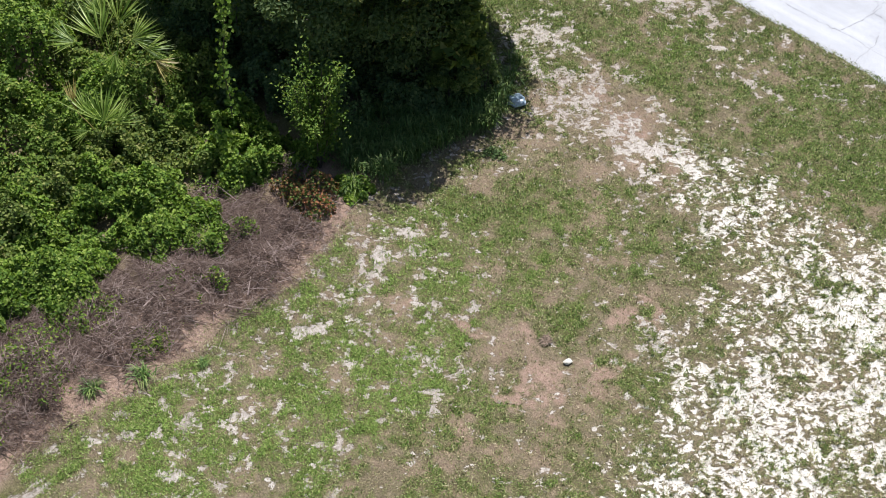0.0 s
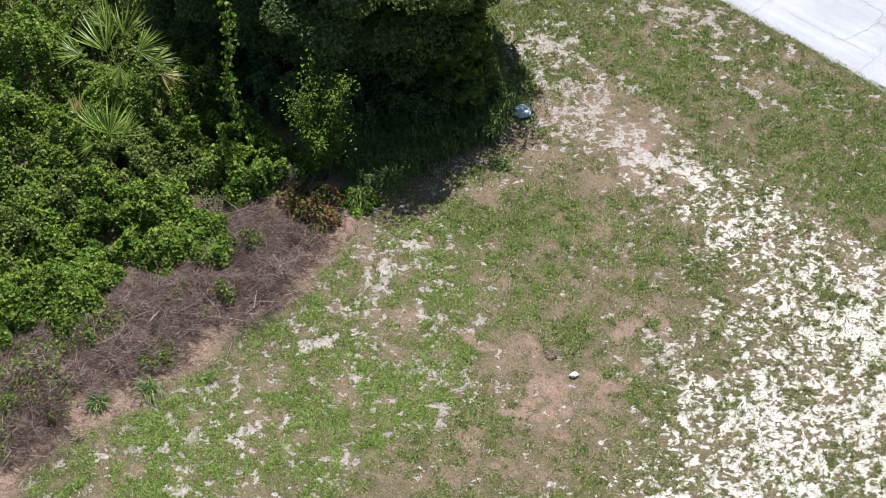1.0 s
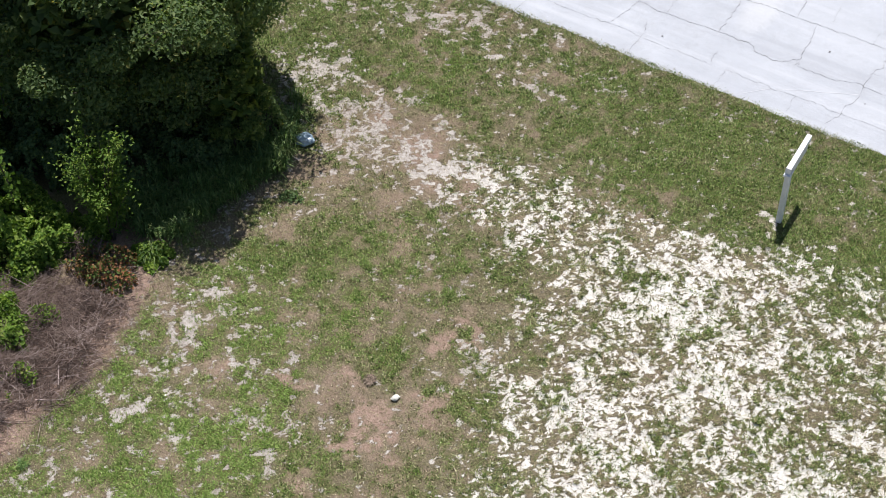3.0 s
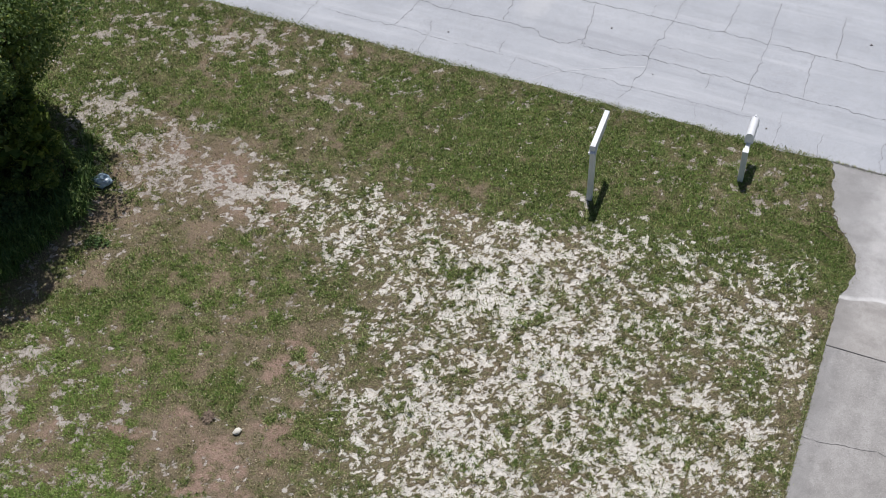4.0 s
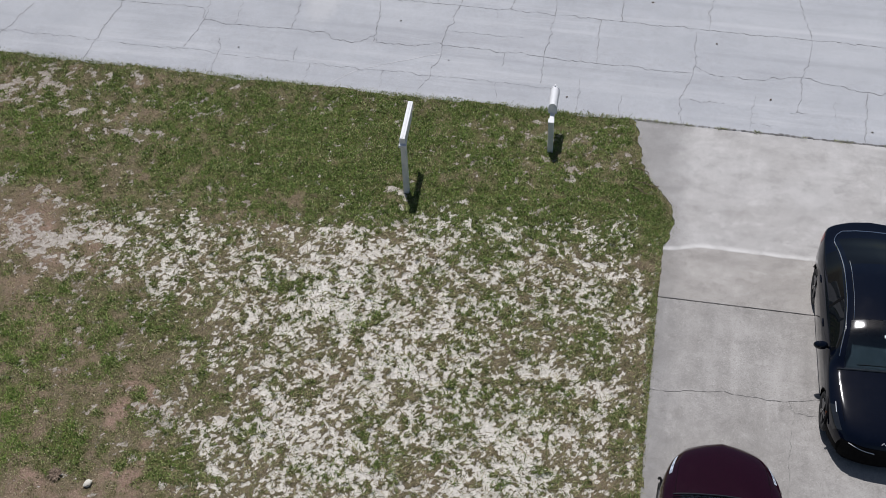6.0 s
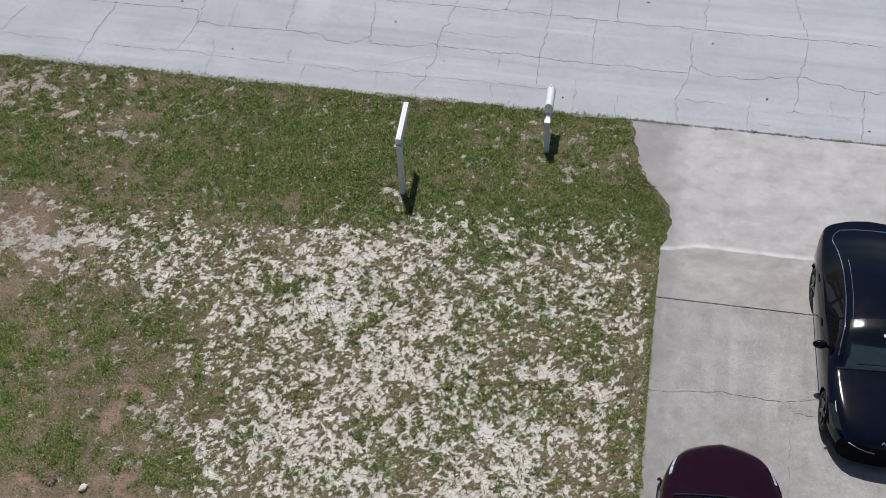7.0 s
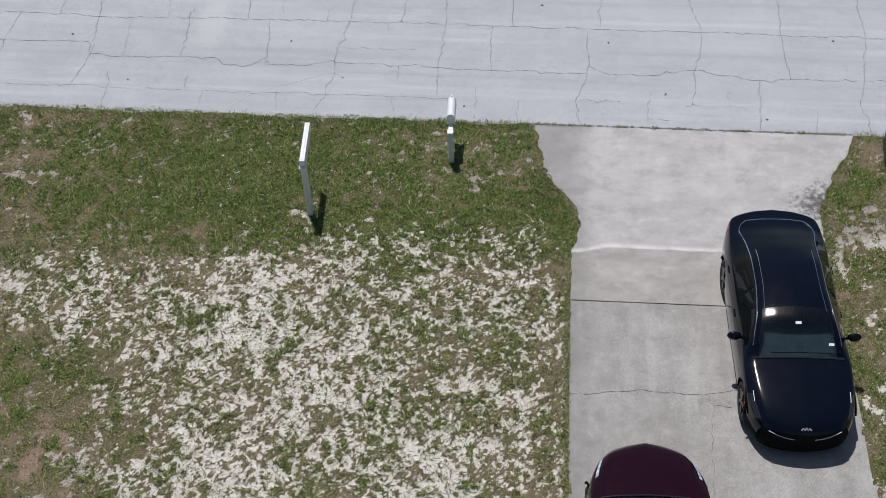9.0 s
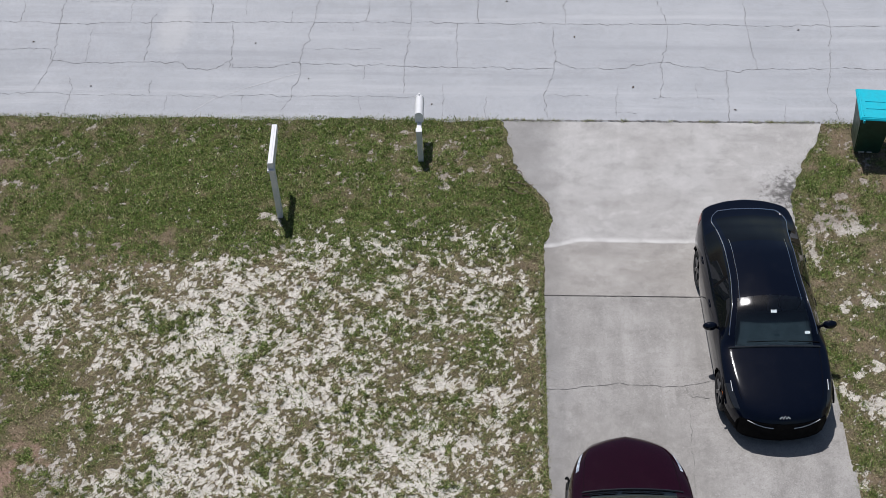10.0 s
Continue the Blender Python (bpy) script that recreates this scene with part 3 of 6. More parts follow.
def ribbon(name, line, width, z, mat, parent, seed=0, ragged=0.5, high=0.0):
    """A flat strip along a line, uneven in width."""
    r = random.Random(seed)
    verts, faces = [], []
    for i, (x, y) in enumerate(line):
        x0, y0 = line[max(i - 1, 0)]
        x1, y1 = line[min(i + 1, len(line) - 1)]
        long = math.hypot(x1 - x0, y1 - y0) or 1
        w = width * (1 + ragged * r.uniform(-1, 1)) / 2
        nx, ny = -(y1 - y0) / long * w, (x1 - x0) / long * w
        verts += [(x + nx, y + ny, z), (x, y, z + high), (x - nx, y - ny, z)]
        if i:
            k = 3 * i
            faces += [(k - 3, k - 2, k + 1, k), (k - 2, k - 1, k + 2, k + 1)]
    return mesh_object(name, verts, faces, mat, parent=parent)


def slab(name, outline, z0, z1, mat, parent, bevel=0.012):
    bm = bmesh.new()
    face = bm.faces.new([bm.verts.new((x, y, z0)) for x, y in outline])
    top = bmesh.ops.extrude_face_region(bm, geom=[face])
    moved = [g for g in top["geom"] if isinstance(g, bmesh.types.BMVert)]
    for v in moved:
        v.co.z = z1
    rim = [e for e in bm.edges if e.verts[0] in moved and e.verts[1] in moved]
    bmesh.ops.bevel(bm, geom=rim, offset=bevel, segments=2, affect="EDGES")
    bmesh.ops.recalc_face_normals(bm, faces=bm.faces)
    return part(name, bm, mat, parent)


ROAD_Z, DRIVE_Z = 0.012, 0.03


def build_road():
    xs = np.linspace(-300, 300, 7).tolist() + np.arange(-24, 14, 0.15).tolist()
    xs = sorted(xs)
    edge = [EDGE_Y + (0.03 * math.sin(x * 1.7) + 0.02 * math.sin(x * 4.1 + 1) + 0.02 * math.sin(x * 9.3) if -24 < x < 0.2 else 0.0) for x in xs]
    verts, faces = [], []
    for x, e in zip(xs, edge):
        verts += [(x, e, -0.1), (x, e, ROAD_Z), (x, 25.5, ROAD_Z + 0.04), (x, 29.0, ROAD_Z), (x, 29.0, -0.1)]
    for i in range(len(xs) - 1):
        for k in range(4):
            faces.append((5 * i + k, 5 * i + 5 + k, 5 * i + 6 + k, 5 * i + 1 + k))
    road = mesh_object("road", verts, faces, M_ROAD)
    road.data.flip_normals()
    tagged(road, "pale grey cracked concrete road with crooked dark cracks", "road", kind="structure")
    height = lambda y: ROAD_Z + 0.04 * (1 - abs(y - 25.5) / 3.45) + 0.004
    seed = 100
    # long cracks along the road, then short ones across it
    along = ([(-24, 25.4), (-11.18, 25.34), (-9.75, 25.27), (-8.53, 25.3), (-6.27, 25.34), (-3.92, 25.37), (-0.33, 25.37), (1.7, 25.36), (3.99, 25.37), (4.43, 25.41), (5.74, 25.34), (8.88, 25.36), (14, 25.4)],
             [(-24, 24.2), (-10.92, 24.33), (-9.77, 24.35), (-9.63, 23.95), (-8.77, 23.89), (-7.59, 23.93), (-6.83, 23.94), (-6.6, 23.72), (-5.95, 23.72), (-5.73, 23.96), (-5.6, 23.76), (-4.7, 23.77), (-4.21, 23.97), (-4.04, 23.91), (-1.85, 23.85), (-0.65, 23.81), (1.44, 23.82)],
             [(1.47, 24.05), (1.91, 23.8), (2.76, 23.81), (3.76, 24.04), (4.47, 23.89), (5.05, 23.76), (5.82, 23.83), (7.43, 23.87), (8.65, 23.86), (14, 23.8)])
    faint = ([(-16, 22.9), (-10.55, 22.83), (-9.85, 22.87), (-8.63, 22.82), (-7.06, 22.82), (-5.25, 22.84), (-3.61, 22.85), (-2.29, 22.84), (-1.47, 22.8)],
             [(-4.09, 24.42), (-2.39, 24.45)], [(-9.67, 26.12), (-7.54, 26.14)], [(1.21, 22.9), (2.13, 22.92)], [(2.67, 22.39), (3.22, 22.4)], [(3.5, 22.85), (3.88, 22.88)], [(-8.96, 25.04), (-8.9, 23.92)],
             [(-8.27, 27), (-8.15, 25.37)], [(-9.13, 23.39), (-9.01, 22.85), (-8.96, 22.13)], [(-7.31, 23.32), (-7.29, 22.88)], [(-6.9, 22.82), (-6.91, 22.2)], [(-5.25, 22.84), (-5.24, 22.28)], [(-2.77, 22.84), (-2.69, 22.26)],
             [(-2.73, 23.86), (-2.72, 23.38)], [(-0.99, 23.24), (-0.96, 22.24)], [(-0.04, 22.89), (-0.05, 22.19)], [(-3.1, 25.35), (-3.07, 25.04)], [(2.79, 23.31), (2.66, 22.14)], [(4.46, 23.34), (4.44, 22.88), (4.78, 22.82)],
             [(6.15, 22.84), (6.27, 22.82), (6.23, 22.19)], [(-5.61, 26.29), (-5.54, 25.64)], [(-4.49, 25.8), (-4.49, 25.37)])
    across = ([(-14.2, 22.2), (-13.7, 23.9)], [(-11.9, 22.2), (-11.6, 25.4)], [(-16.8, 22.3), (-16.2, 26)], [(-10.8, 27), (-10.67, 25.35)], [(-9.79, 27), (-9.75, 25.27), (-9.63, 23.95), (-9.85, 22.87)],
              [(-7.6, 25.69), (-7.65, 25.27), (-7.6, 23.97)], [(-6.5, 27), (-6.29, 25.34)], [(-3.9, 27), (-3.96, 25.37), (-4.15, 24.01), (-4.11, 23.36), (-4.41, 22.29)], [(-2.7, 27), (-2.79, 25.38)],
              [(-1.8, 27), (-1.77, 25.36), (-1.85, 23.89), (-1.81, 22.95)], [(-5.81, 25.32), (-5.7, 24.6), (-5.69, 23.67)], [(-0.3, 27), (-0.23, 25.38)], [(-0.71, 25.35), (-0.67, 23.8)], [(1.75, 27), (1.72, 25.38)],
              [(1.43, 25.23), (1.47, 24.09), (1.44, 23.82), (1.17, 22.9), (1.26, 22.12)], [(3.7, 27), (3.99, 25.37), (3.95, 24.81), (3.77, 24.05), (3.76, 23.59), (3.64, 22.87)], [(5.8, 27), (5.76, 25.32), (5.82, 23.83)],
              [(7.64, 27), (7.63, 25.34), (7.41, 23.87), (7.21, 23.05), (7.34, 22.17)], [(5.15, 23.74), (5.04, 22.14)], [(9.4, 22.3), (9.2, 27)])
    for lines, wide in ((along, 0.0075), (across, 0.0075), (faint, 0.0045)):
        for pts in lines:
            seed += 1
            crack(wander(pts, 0.017, 44, seed), wide, road, seed, height)
    pale = wander([(-6.31, 22.27), (-5.89, 22.71), (-5.2, 23.09), (-4.13, 23.6)], 0.006, 14, 7)
    scuff = ribbon("scuff", pale, 0.016, 0.0, M_SCUFF, road, 3)
    for v in scuff.data.vertices:
        v.co.z = height(v.co.y)
    return road


def crack(line, width, parent, seed, height):
    ob = ribbon("crack", line, width, 0.0, M_CRACK, parent, seed, 0.95)
    for v in ob.data.vertices:
        v.co.z = height(v.co.y)
    return ob


def build_drive():
    drive = tagged(new("driveway"), "stained pale concrete driveway flaring towards the road", "driveway", kind="structure")
    r = random.Random(4)
    ys = np.arange(17.5, EDGE_Y - 0.02, 0.055)
    rough = 0.026 * fbm(ys, ys * 0, 0.22, 4, 51) * step(18.0, 18.8, ys) + np.array([r.uniform(-0.012, 0.012) for _ in ys])
    left = [(float(x), float(y)) for x, y in zip(drive_left(ys) + rough, ys)]
    right = [(float(x), float(y)) for x, y in zip(drive_right(ys) - rough[::-1], ys)]
    slab("apron_panel", [(1.08, 17.219), (6.02, 17.219)] + right + [(6.92, EDGE_Y - 0.02), (0.27, EDGE_Y - 0.02)] + left[::-1], -0.1, DRIVE_Z, M_APRON, drive, 0.003)
    slab("concrete_panel", [(1.06, 11.2), (6.22, 11.2), (6.11, 14.5), (6.02, 17.212), (1.08, 17.212)], -0.1, DRIVE_Z - 0.008, M_SLAB, drive)
    slab("concrete_panel", [(1.04, -7.95), (6.5, -7.95), (6.22, 11.18), (1.06, 11.18)], -0.1, DRIVE_Z - 0.01, M_SLAB, drive)
    flat = lambda y: DRIVE_Z - 0.003
    crack(wander([(1.1, 17.216), (6.0, 17.216)], 0.006, 40, 9), 0.012, drive, 5, flat)
    crack(wander([(1.07, 15.03), (1.5, 15.04), (2.24, 15.16), (2.5, 15.14), (3.37, 15.12), (3.5, 15.15), (3.95, 15.26), (6.1, 15.1)], 0.01, 40, 10), 0.008, drive, 6, flat)
    crack(wander([(3.49, 15.14), (3.59, 14.89), (3.5, 14.3), (3.47, 13.88), (3.47, 13.1), (3.5, 11.3)], 0.014, 40, 12), 0.006, drive, 7, flat)
    crack(wander([(3.59, 14.89), (3.92, 14.89), (4.3, 14.85)], 0.012, 30, 13), 0.008, drive, 8, flat)
    lip = wander([(0.3, EDGE_Y + 0.0), (6.9, EDGE_Y + 0.0)], 0.008, 110, 15)
    crack(lip, 0.034, drive, 16, lambda y: DRIVE_Z + 0.006)
    return drive


build_ground()
build_road()
build_drive()
build_blades()
build_fringe()


# ---- things by the road ----
def thing(name, m, label, category, group=""):
    ob = new(name)
    ob.matrix_world = m
    return tagged(ob, label, category, group)


def build_sign_post():
    """A white post with a long board-like arm on top that points to the road."""
    p = thing("mailbox_post", pose(-4.06, 19.24, 0, 0, -1.6, 2), "white vinyl post with long narrow arm in bare sand", "post", "posts along the road")
    part("post", box(bmesh.new(), -0.055, 0.055, -0.055, 0.055, -0.1, 1.30, 0.006), M_WHITE, p)
    part("arm", box(bmesh.new(), -0.05, 0.05, -0.085, 1.02, 1.37, 1.49, 0.006), M_WHITE, p)
    part("arm_cap", box(bmesh.new(), -0.058, 0.058, -0.1, -0.086, 1.35, 1.50, 0.004), M_WHITE, p)
    part("ridge", box(bmesh.new(), -0.012, 0.012, -0.06, 1.0, 1.4905, 1.501, 0.003), M_WHITE, p)
    part("panel", box(bmesh.new(), -0.02, 0.02, 0.06, 0.98, 1.11, 1.369, 0.004), M_WHITE, p)
    part("collar", box(bmesh.new(), -0.07, 0.07, -0.15, 0.066, 1.301, 1.349, 0.006), M_WHITE, p)
    return p


def build_mailbox():
    p = thing("mailbox", pose(-1.36, 20.88, 0, 0, -1.5, 1), "white mailbox with a rounded top on a white post", "mailbox", "posts along the road")
    part("post", box(bmesh.new(), -0.055, 0.055, -0.055, 0.055, -0.1, 0.80, 0.006), M_WHITE, p)
    part("post_cap", box(bmesh.new(), -0.062, 0.062, -0.062, 0.062, 0.801, 0.828, 0.008), M_WHITE, p)
    part("arm", box(bmesh.new(), -0.045, 0.045, 0.056, 0.78, 0.70, 0.79, 0.006), M_WHITE, p)
    bm = bmesh.new()
    n = 12
    outline = [(-0.085, 0.0), (-0.085, 0.12)] + [(-0.085 * math.cos(math.pi * i / n), 0.12 + 0.085 * math.sin(math.pi * i / n)) for i in range(1, n)] + [(0.085, 0.12), (0.085, 0.0)]
    rings = [[bm.verts.new((x, y, 0.792 + z * 1.25)) for x, z in outline] for y in (0.26, 0.80)]
    bm.faces.new(rings[0])
    bm.faces.new(rings[1][::-1])
    for i in range(len(outline)):
        k = (i + 1) % len(outline)
        bm.faces.new((rings[0][i], rings[1][i], rings[1][k], rings[0][k]))
    bmesh.ops.recalc_face_normals(bm, faces=bm.faces)
    shell = part("box_shell", bm, M_WHITE, p)
    bm = bmesh.new()
    rings = [[bm.verts.new((x * 1.06, y, 0.786 + z * 1.29)) for x, z in outline] for y in (0.801, 0.825)]
    bm.faces.new(rings[0])
    bm.faces.new(rings[1][::-1])
    for i in range(len(outline)):
        k = (i + 1) % len(outline)
        bm.faces.new((rings[0][i], rings[1][i], rings[1][k], rings[0][k]))
    bmesh.ops.recalc_face_normals(bm, faces=bm.faces)
    part("door", bm, M_WHITE, shell)
    part("latch", box(bmesh.new(), -0.012, 0.012, 0.80, 0.84, 1.05, 1.08, 0.003), M_WHITE, shell)
    return p


def tapered(bm, w0, d0, z0, w1, d1, z1, y=0.0, bevel=0.02):
    verts = [bm.verts.new((sx * w / 2, y + sy * d / 2, z)) for w, d, z in ((w0, d0, z0), (w1, d1, z1)) for sx, sy in ((-1, -1), (1, -1), (1, 1), (-1, 1))]
    for f in ((3, 2, 1, 0), (4, 5, 6, 7), (0, 1, 5, 4), (1, 2, 6, 5), (2, 3, 7, 6), (3, 0, 4, 7)):
        bm.faces.new([verts[i] for i in f])
    if bevel:
        bmesh.ops.bevel(bm, geom=bm.edges[:], offset=bevel, segments=2, affect="EDGES")
    return bm


def build_bin():
    green = m_plain("bin_green", (0.007, 0.05, 0.034), 0.45, vary=0.3)
    lid = m_plain("bin_lid", (0.0, 0.50, 0.62), 0.45, vary=0.12)
    tyre = m_plain("rubber", (0.015, 0.015, 0.015), 0.8)
    pale = m_plain("faded_print", (0.55, 0.56, 0.55), 0.7)
    p = thing("wheeled_bin", pose(7.71, 21.45, 0, 0, 0, -4), "dark green wheeled bin with a bright turquoise lid", "bin")
    part("body", tapered(bmesh.new(), 0.50, 0.55, 0.04, 0.62, 0.80, 1.02), green, p)
    part("rim", tapered(bmesh.new(), 0.66, 0.84, 1.0, 0.66, 0.84, 1.045, 0, 0.012), green, p)
    bm = tapered(bmesh.new(), 0.70, 0.96, 1.047, 0.64, 0.88, 1.10, 0.02, 0.015)
    top = part("lid", bm, lid, p, "bright turquoise plastic lid")
    for y in (-0.14, 0.08):
        part("lid_rib", box(bmesh.new(), -0.2, 0.2, y - 0.012, y + 0.012, 1.096, 1.112, 0.004), lid, top)
    for x in (-0.26, 0.26):
        part("lid_tab", box(bmesh.new(), x - 0.02, x + 0.02, -0.495, -0.455, 1.01, 1.075, 0.006), lid, top)
    part("lid_ridge", box(bmesh.new(), -0.268, -0.244, -0.36, 0.3, 1.096, 1.113, 0.004), lid, top)
    part("handle", box(bmesh.new(), -0.27, 0.27, 0.425, 0.46, 0.97, 1.005, 0.01), green, p)
    for x in (-0.24, 0.24):
        bm = bmesh.new()
        bmesh.ops.create_cone(bm, cap_ends=True, segments=20, radius1=0.12, radius2=0.12, depth=0.05,
                              matrix=Matrix.Translation((x * 0.88, 0.3, 0.12)) @ Matrix.Rotation(math.pi / 2, 4, "Y"))
        part("wheel", bm, tyre, p)
    for x0, x1 in ((-0.17, -0.05), (0.0, 0.1)):
        part("print", box(bmesh.new(), x0, x1, -0.292, -0.279, 0.06, 0.09), pale, p)
    return p


def rumpled(name, m, size, squash, mat, label, category, seed, rough=0.35, sub=3):
    """A lumpy, folded lump: a bag, a stone."""
    bm = bmesh.new()
    bmesh.ops.create_icosphere(bm, subdivisions=sub, radius=1.0)
    for v in bm.verts:
        d = v.co.normalized()
        k = 1 + rough * noise.noise(d * 1.6 + Vector((seed, 0, 0))) + rough * 0.6 * abs(noise.noise(d * 4.2 + Vector((0, seed, 0))))
        v.co = Vector((d.x * k * size * 1.25, d.y * k * size * 0.85, max(d.z, -0.55) * k * size * squash))
    ob = part(name, bm, mat)
    ob.matrix_world = m
    return tagged(ob, label, category)


def build_litter():
    plastic = m_plain("blue_plastic", (0.20, 0.29, 0.36), 0.3, vary=0.6, scale=3, tint=(0.45, 0.53, 0.58))
    stone = m_plain("pale_stone", (0.74, 0.70, 0.60), 0.85, vary=0.15, bump=0.4)
    paper = m_plain("white_scrap", (0.78, 0.77, 0.74), 0.7, vary=0.1)
    rumpled("plastic_bag", pose(-13.36, 15.98, 0.06, 0, 0, 40), 0.16, 0.7, plastic, "crumpled pale blue plastic bag at the edge of the tree's shade", "bag", 3, 0.5)
    rumpled("stone", pose(-8.02, 11.52, 0.02, 0, 0, 60), 0.062, 0.7, stone, "small pale stone lying in scorched grass", "stone", 8, 0.4, 2)
    for x, y, s in ((-12.66, 11.4, 0.03), (-13.1, 11.15, 0.022), (-13.25, 11.4, 0.02), (-15.4, 9.4, 0.035), (-11.5, 9.35, 0.02)):
        rumpled("scrap", pose(x, y, 0.015, 0, 0, 40 * x), s, 0.4, paper, "small white scrap lying on the ground", "litter", x, 0.5, 2)


build_sign_post()
build_mailbox()
build_bin()
def build_roots():
    """Dead creeper stems over the paving's edge, and leaves blown onto the road."""
    p = thing("creeper", pose(0.62, 20.35, DRIVE_Z), "dead looping creeper stem lying over the paving's edge", "creeper")
    for k, pts in enumerate(([(-0.3, 0.2), (-0.12, 0.26), (0.06, 0.16), (0.1, -0.02), (-0.02, -0.14), (-0.2, -0.12)], [(-0.02, -0.14), (0.12, -0.2), (0.3, -0.2)], [(-0.2, -0.3), (0.0, -0.42), (0.2, -0.46)])):
        line = wander(pts, 0.012, 40, 60 + k)
        part("stem", limb([(x, y, 0.012 + 0.012 * math.sin(i)) for i, (x, y) in enumerate(line)], [0.009 - 0.004 * i / len(line) for i in range(len(line))], 5), M_TWIG, p)
    r = random.Random(12)
    leaf = m_plain("dry_leaf", (0.10, 0.07, 0.045), 0.8, vary=0.4)
    for x, y in ((5.2, 22.5), (-3.9, 23.4), (-8.6, 23.1), (1.9, 24.9), (-1.2, 22.6), (6.9, 25.2), (-5.2, 24.6), (3.1, 23.2), (0.4, 26.2), (-10.2, 24.6)):
        bm = bmesh.new()
        a, s = r.uniform(0, 6.28), r.uniform(0.02, 0.045)
        v = [bm.verts.new((s * dx * math.cos(a) - s * dy * 0.5 * math.sin(a), s * dx * math.sin(a) + s * dy * 0.5 * math.cos(a), dz)) for dx, dy, dz in ((-1, 0, 0), (0, -1, 0.012), (1, 0, 0.004), (0, 1, 0.014), (0, 0, 0.002))]
        for f in ((0, 1, 4), (1, 2, 4), (2, 3, 4), (3, 0, 4)):
            bm.faces.new([v[i] for i in f])
        ob = part("dead_leaf", bm, leaf)
        ob.location = (x, y, ROAD_Z + 0.04 * (1 - abs(y - 25.5) / 3.45) + 0.004)
        tagged(ob, "small dry brown leaf lying on the road", "leaf", "leaves on the road")


build_litter()


# ---- plants ----
M_VINE = m_leaf("vine_leaf", [(0.0, (0.058, 0.119, 0.019)), (0.45, (0.148, 0.254, 0.032)), (0.8, (0.258, 0.367, 0.056)), (1.0, (0.386, 0.464, 0.126))], 0.62, 0.22, 0.35)
M_BUSH = m_leaf("bush_leaf", [(0.0, (0.064, 0.113, 0.020)), (0.5, (0.155, 0.254, 0.042)), (0.85, (0.258, 0.346, 0.066)), (1.0, (0.426, 0.421, 0.132))], 0.65, 0.2, 0.35)
M_TREE = m_leaf("tree_leaf", [(0.0, (0.100, 0.164, 0.064)), (0.6, (0.205, 0.290, 0.113)), (0.95, (0.330, 0.403, 0.172)), (1.0, (0.475, 0.416, 0.119))], 0.6, 0.25, 0.6)
M_MIX = m_leaf("mixed_leaf", [(0.0, (0.051, 0.097, 0.019)), (0.5, (0.152, 0.205, 0.043)), (0.85, (0.253, 0.313, 0.069)), (1.0, (0.405, 0.400, 0.154))], 0.62, 0.22, 0.32)
M_SHADE = m_leaf("shade_leaf", [(0.0, (0.079, 0.136, 0.056)), (0.6, (0.173, 0.272, 0.103)), (1.0, (0.315, 0.372, 0.160))], 0.6, 0.25, 0.5)
M_OLIVE = m_leaf("young_leaf", [(0.0, (0.066, 0.132, 0.017)), (0.7, (0.156, 0.258, 0.033)), (1.0, (0.288, 0.360, 0.066))], 0.6, 0.25, 0.35)
M_PALM = m_leaf("palm_leaf", [(0.0, (0.121, 0.209, 0.036)), (0.5, (0.352, 0.495, 0.096)), (1.0, (0.682, 0.792, 0.264))], 0.42, 0.45, 0.42)
M_PALM_DRY = m_leaf("dry_palm_leaf", [(0.0, (0.28, 0.22, 0.06)), (1.0, (0.5, 0.42, 0.16))], 0.45, 0.4, 0.15)
M_RED = m_leaf("red_leaf", [(0.0, (0.07, 0.12, 0.025)), (0.45, (0.16, 0.22, 0.05)), (0.6, (0.30, 0.13, 0.06)), (1.0, (0.52, 0.22, 0.11))], 0.6, 0.25, 0.3)
M_TWIG = m_leaf("dead_twig", [(0.0, (0.086, 0.059, 0.046)), (0.6, (0.235, 0.168, 0.137)), (1.0, (0.496, 0.396, 0.348))], 0.9, 0.15, 0.0)
M_BARK = m_plain("bark", (0.10, 0.078, 0.058), 0.95, vary=0.5, bump=0.8)
M_LONG = m_leaf("long_grass", [(0.0, (0.057, 0.115, 0.029)), (0.6, (0.138, 0.230, 0.057)), (1.0, (0.276, 0.333, 0.115))], 0.5, 0.3, 0.2)
M_DEAD = m_leaf("dead_grass", [(0.0, (0.075, 0.055, 0.04)), (0.6, (0.19, 0.138, 0.10)), (1.0, (0.36, 0.28, 0.21))], 0.8, 0.2, 0.0)


def leaf_mesh(name, at, face, size, mat, parent, rng, wide=0.55, fold=0.18):
    """Many leaves, each two folded triangles pairs: places, the way each leaf faces, and lengths."""
    n = len(at)
    face = face / np.linalg.norm(face, axis=1, keepdims=True)
    spin = rng.standard_normal((n, 3))
    along = spin - (spin * face).sum(1, keepdims=True) * face
    along /= np.linalg.norm(along, axis=1, keepdims=True)
    side = np.cross(face, along)
    size = size[:, None]
    base, tip = at - along * size * 0.5, at + along * size * 0.5 - face * size * 0.12
    left = at - along * size * 0.06 + side * size * wide / 2 + face * size * fold
    right = at - along * size * 0.06 - side * size * wide / 2 + face * size * fold
    verts = np.stack([base, right, tip, left], 1).reshape(-1, 3)
    k = np.arange(n)[:, None] * 4
    tris = np.concatenate([k, k + 1, k + 2, k, k + 2, k + 3], 1).ravel()
    return tagged(fast_mesh(name, verts, 3, tris, mat, parent), kind="stuff" if parent else "")


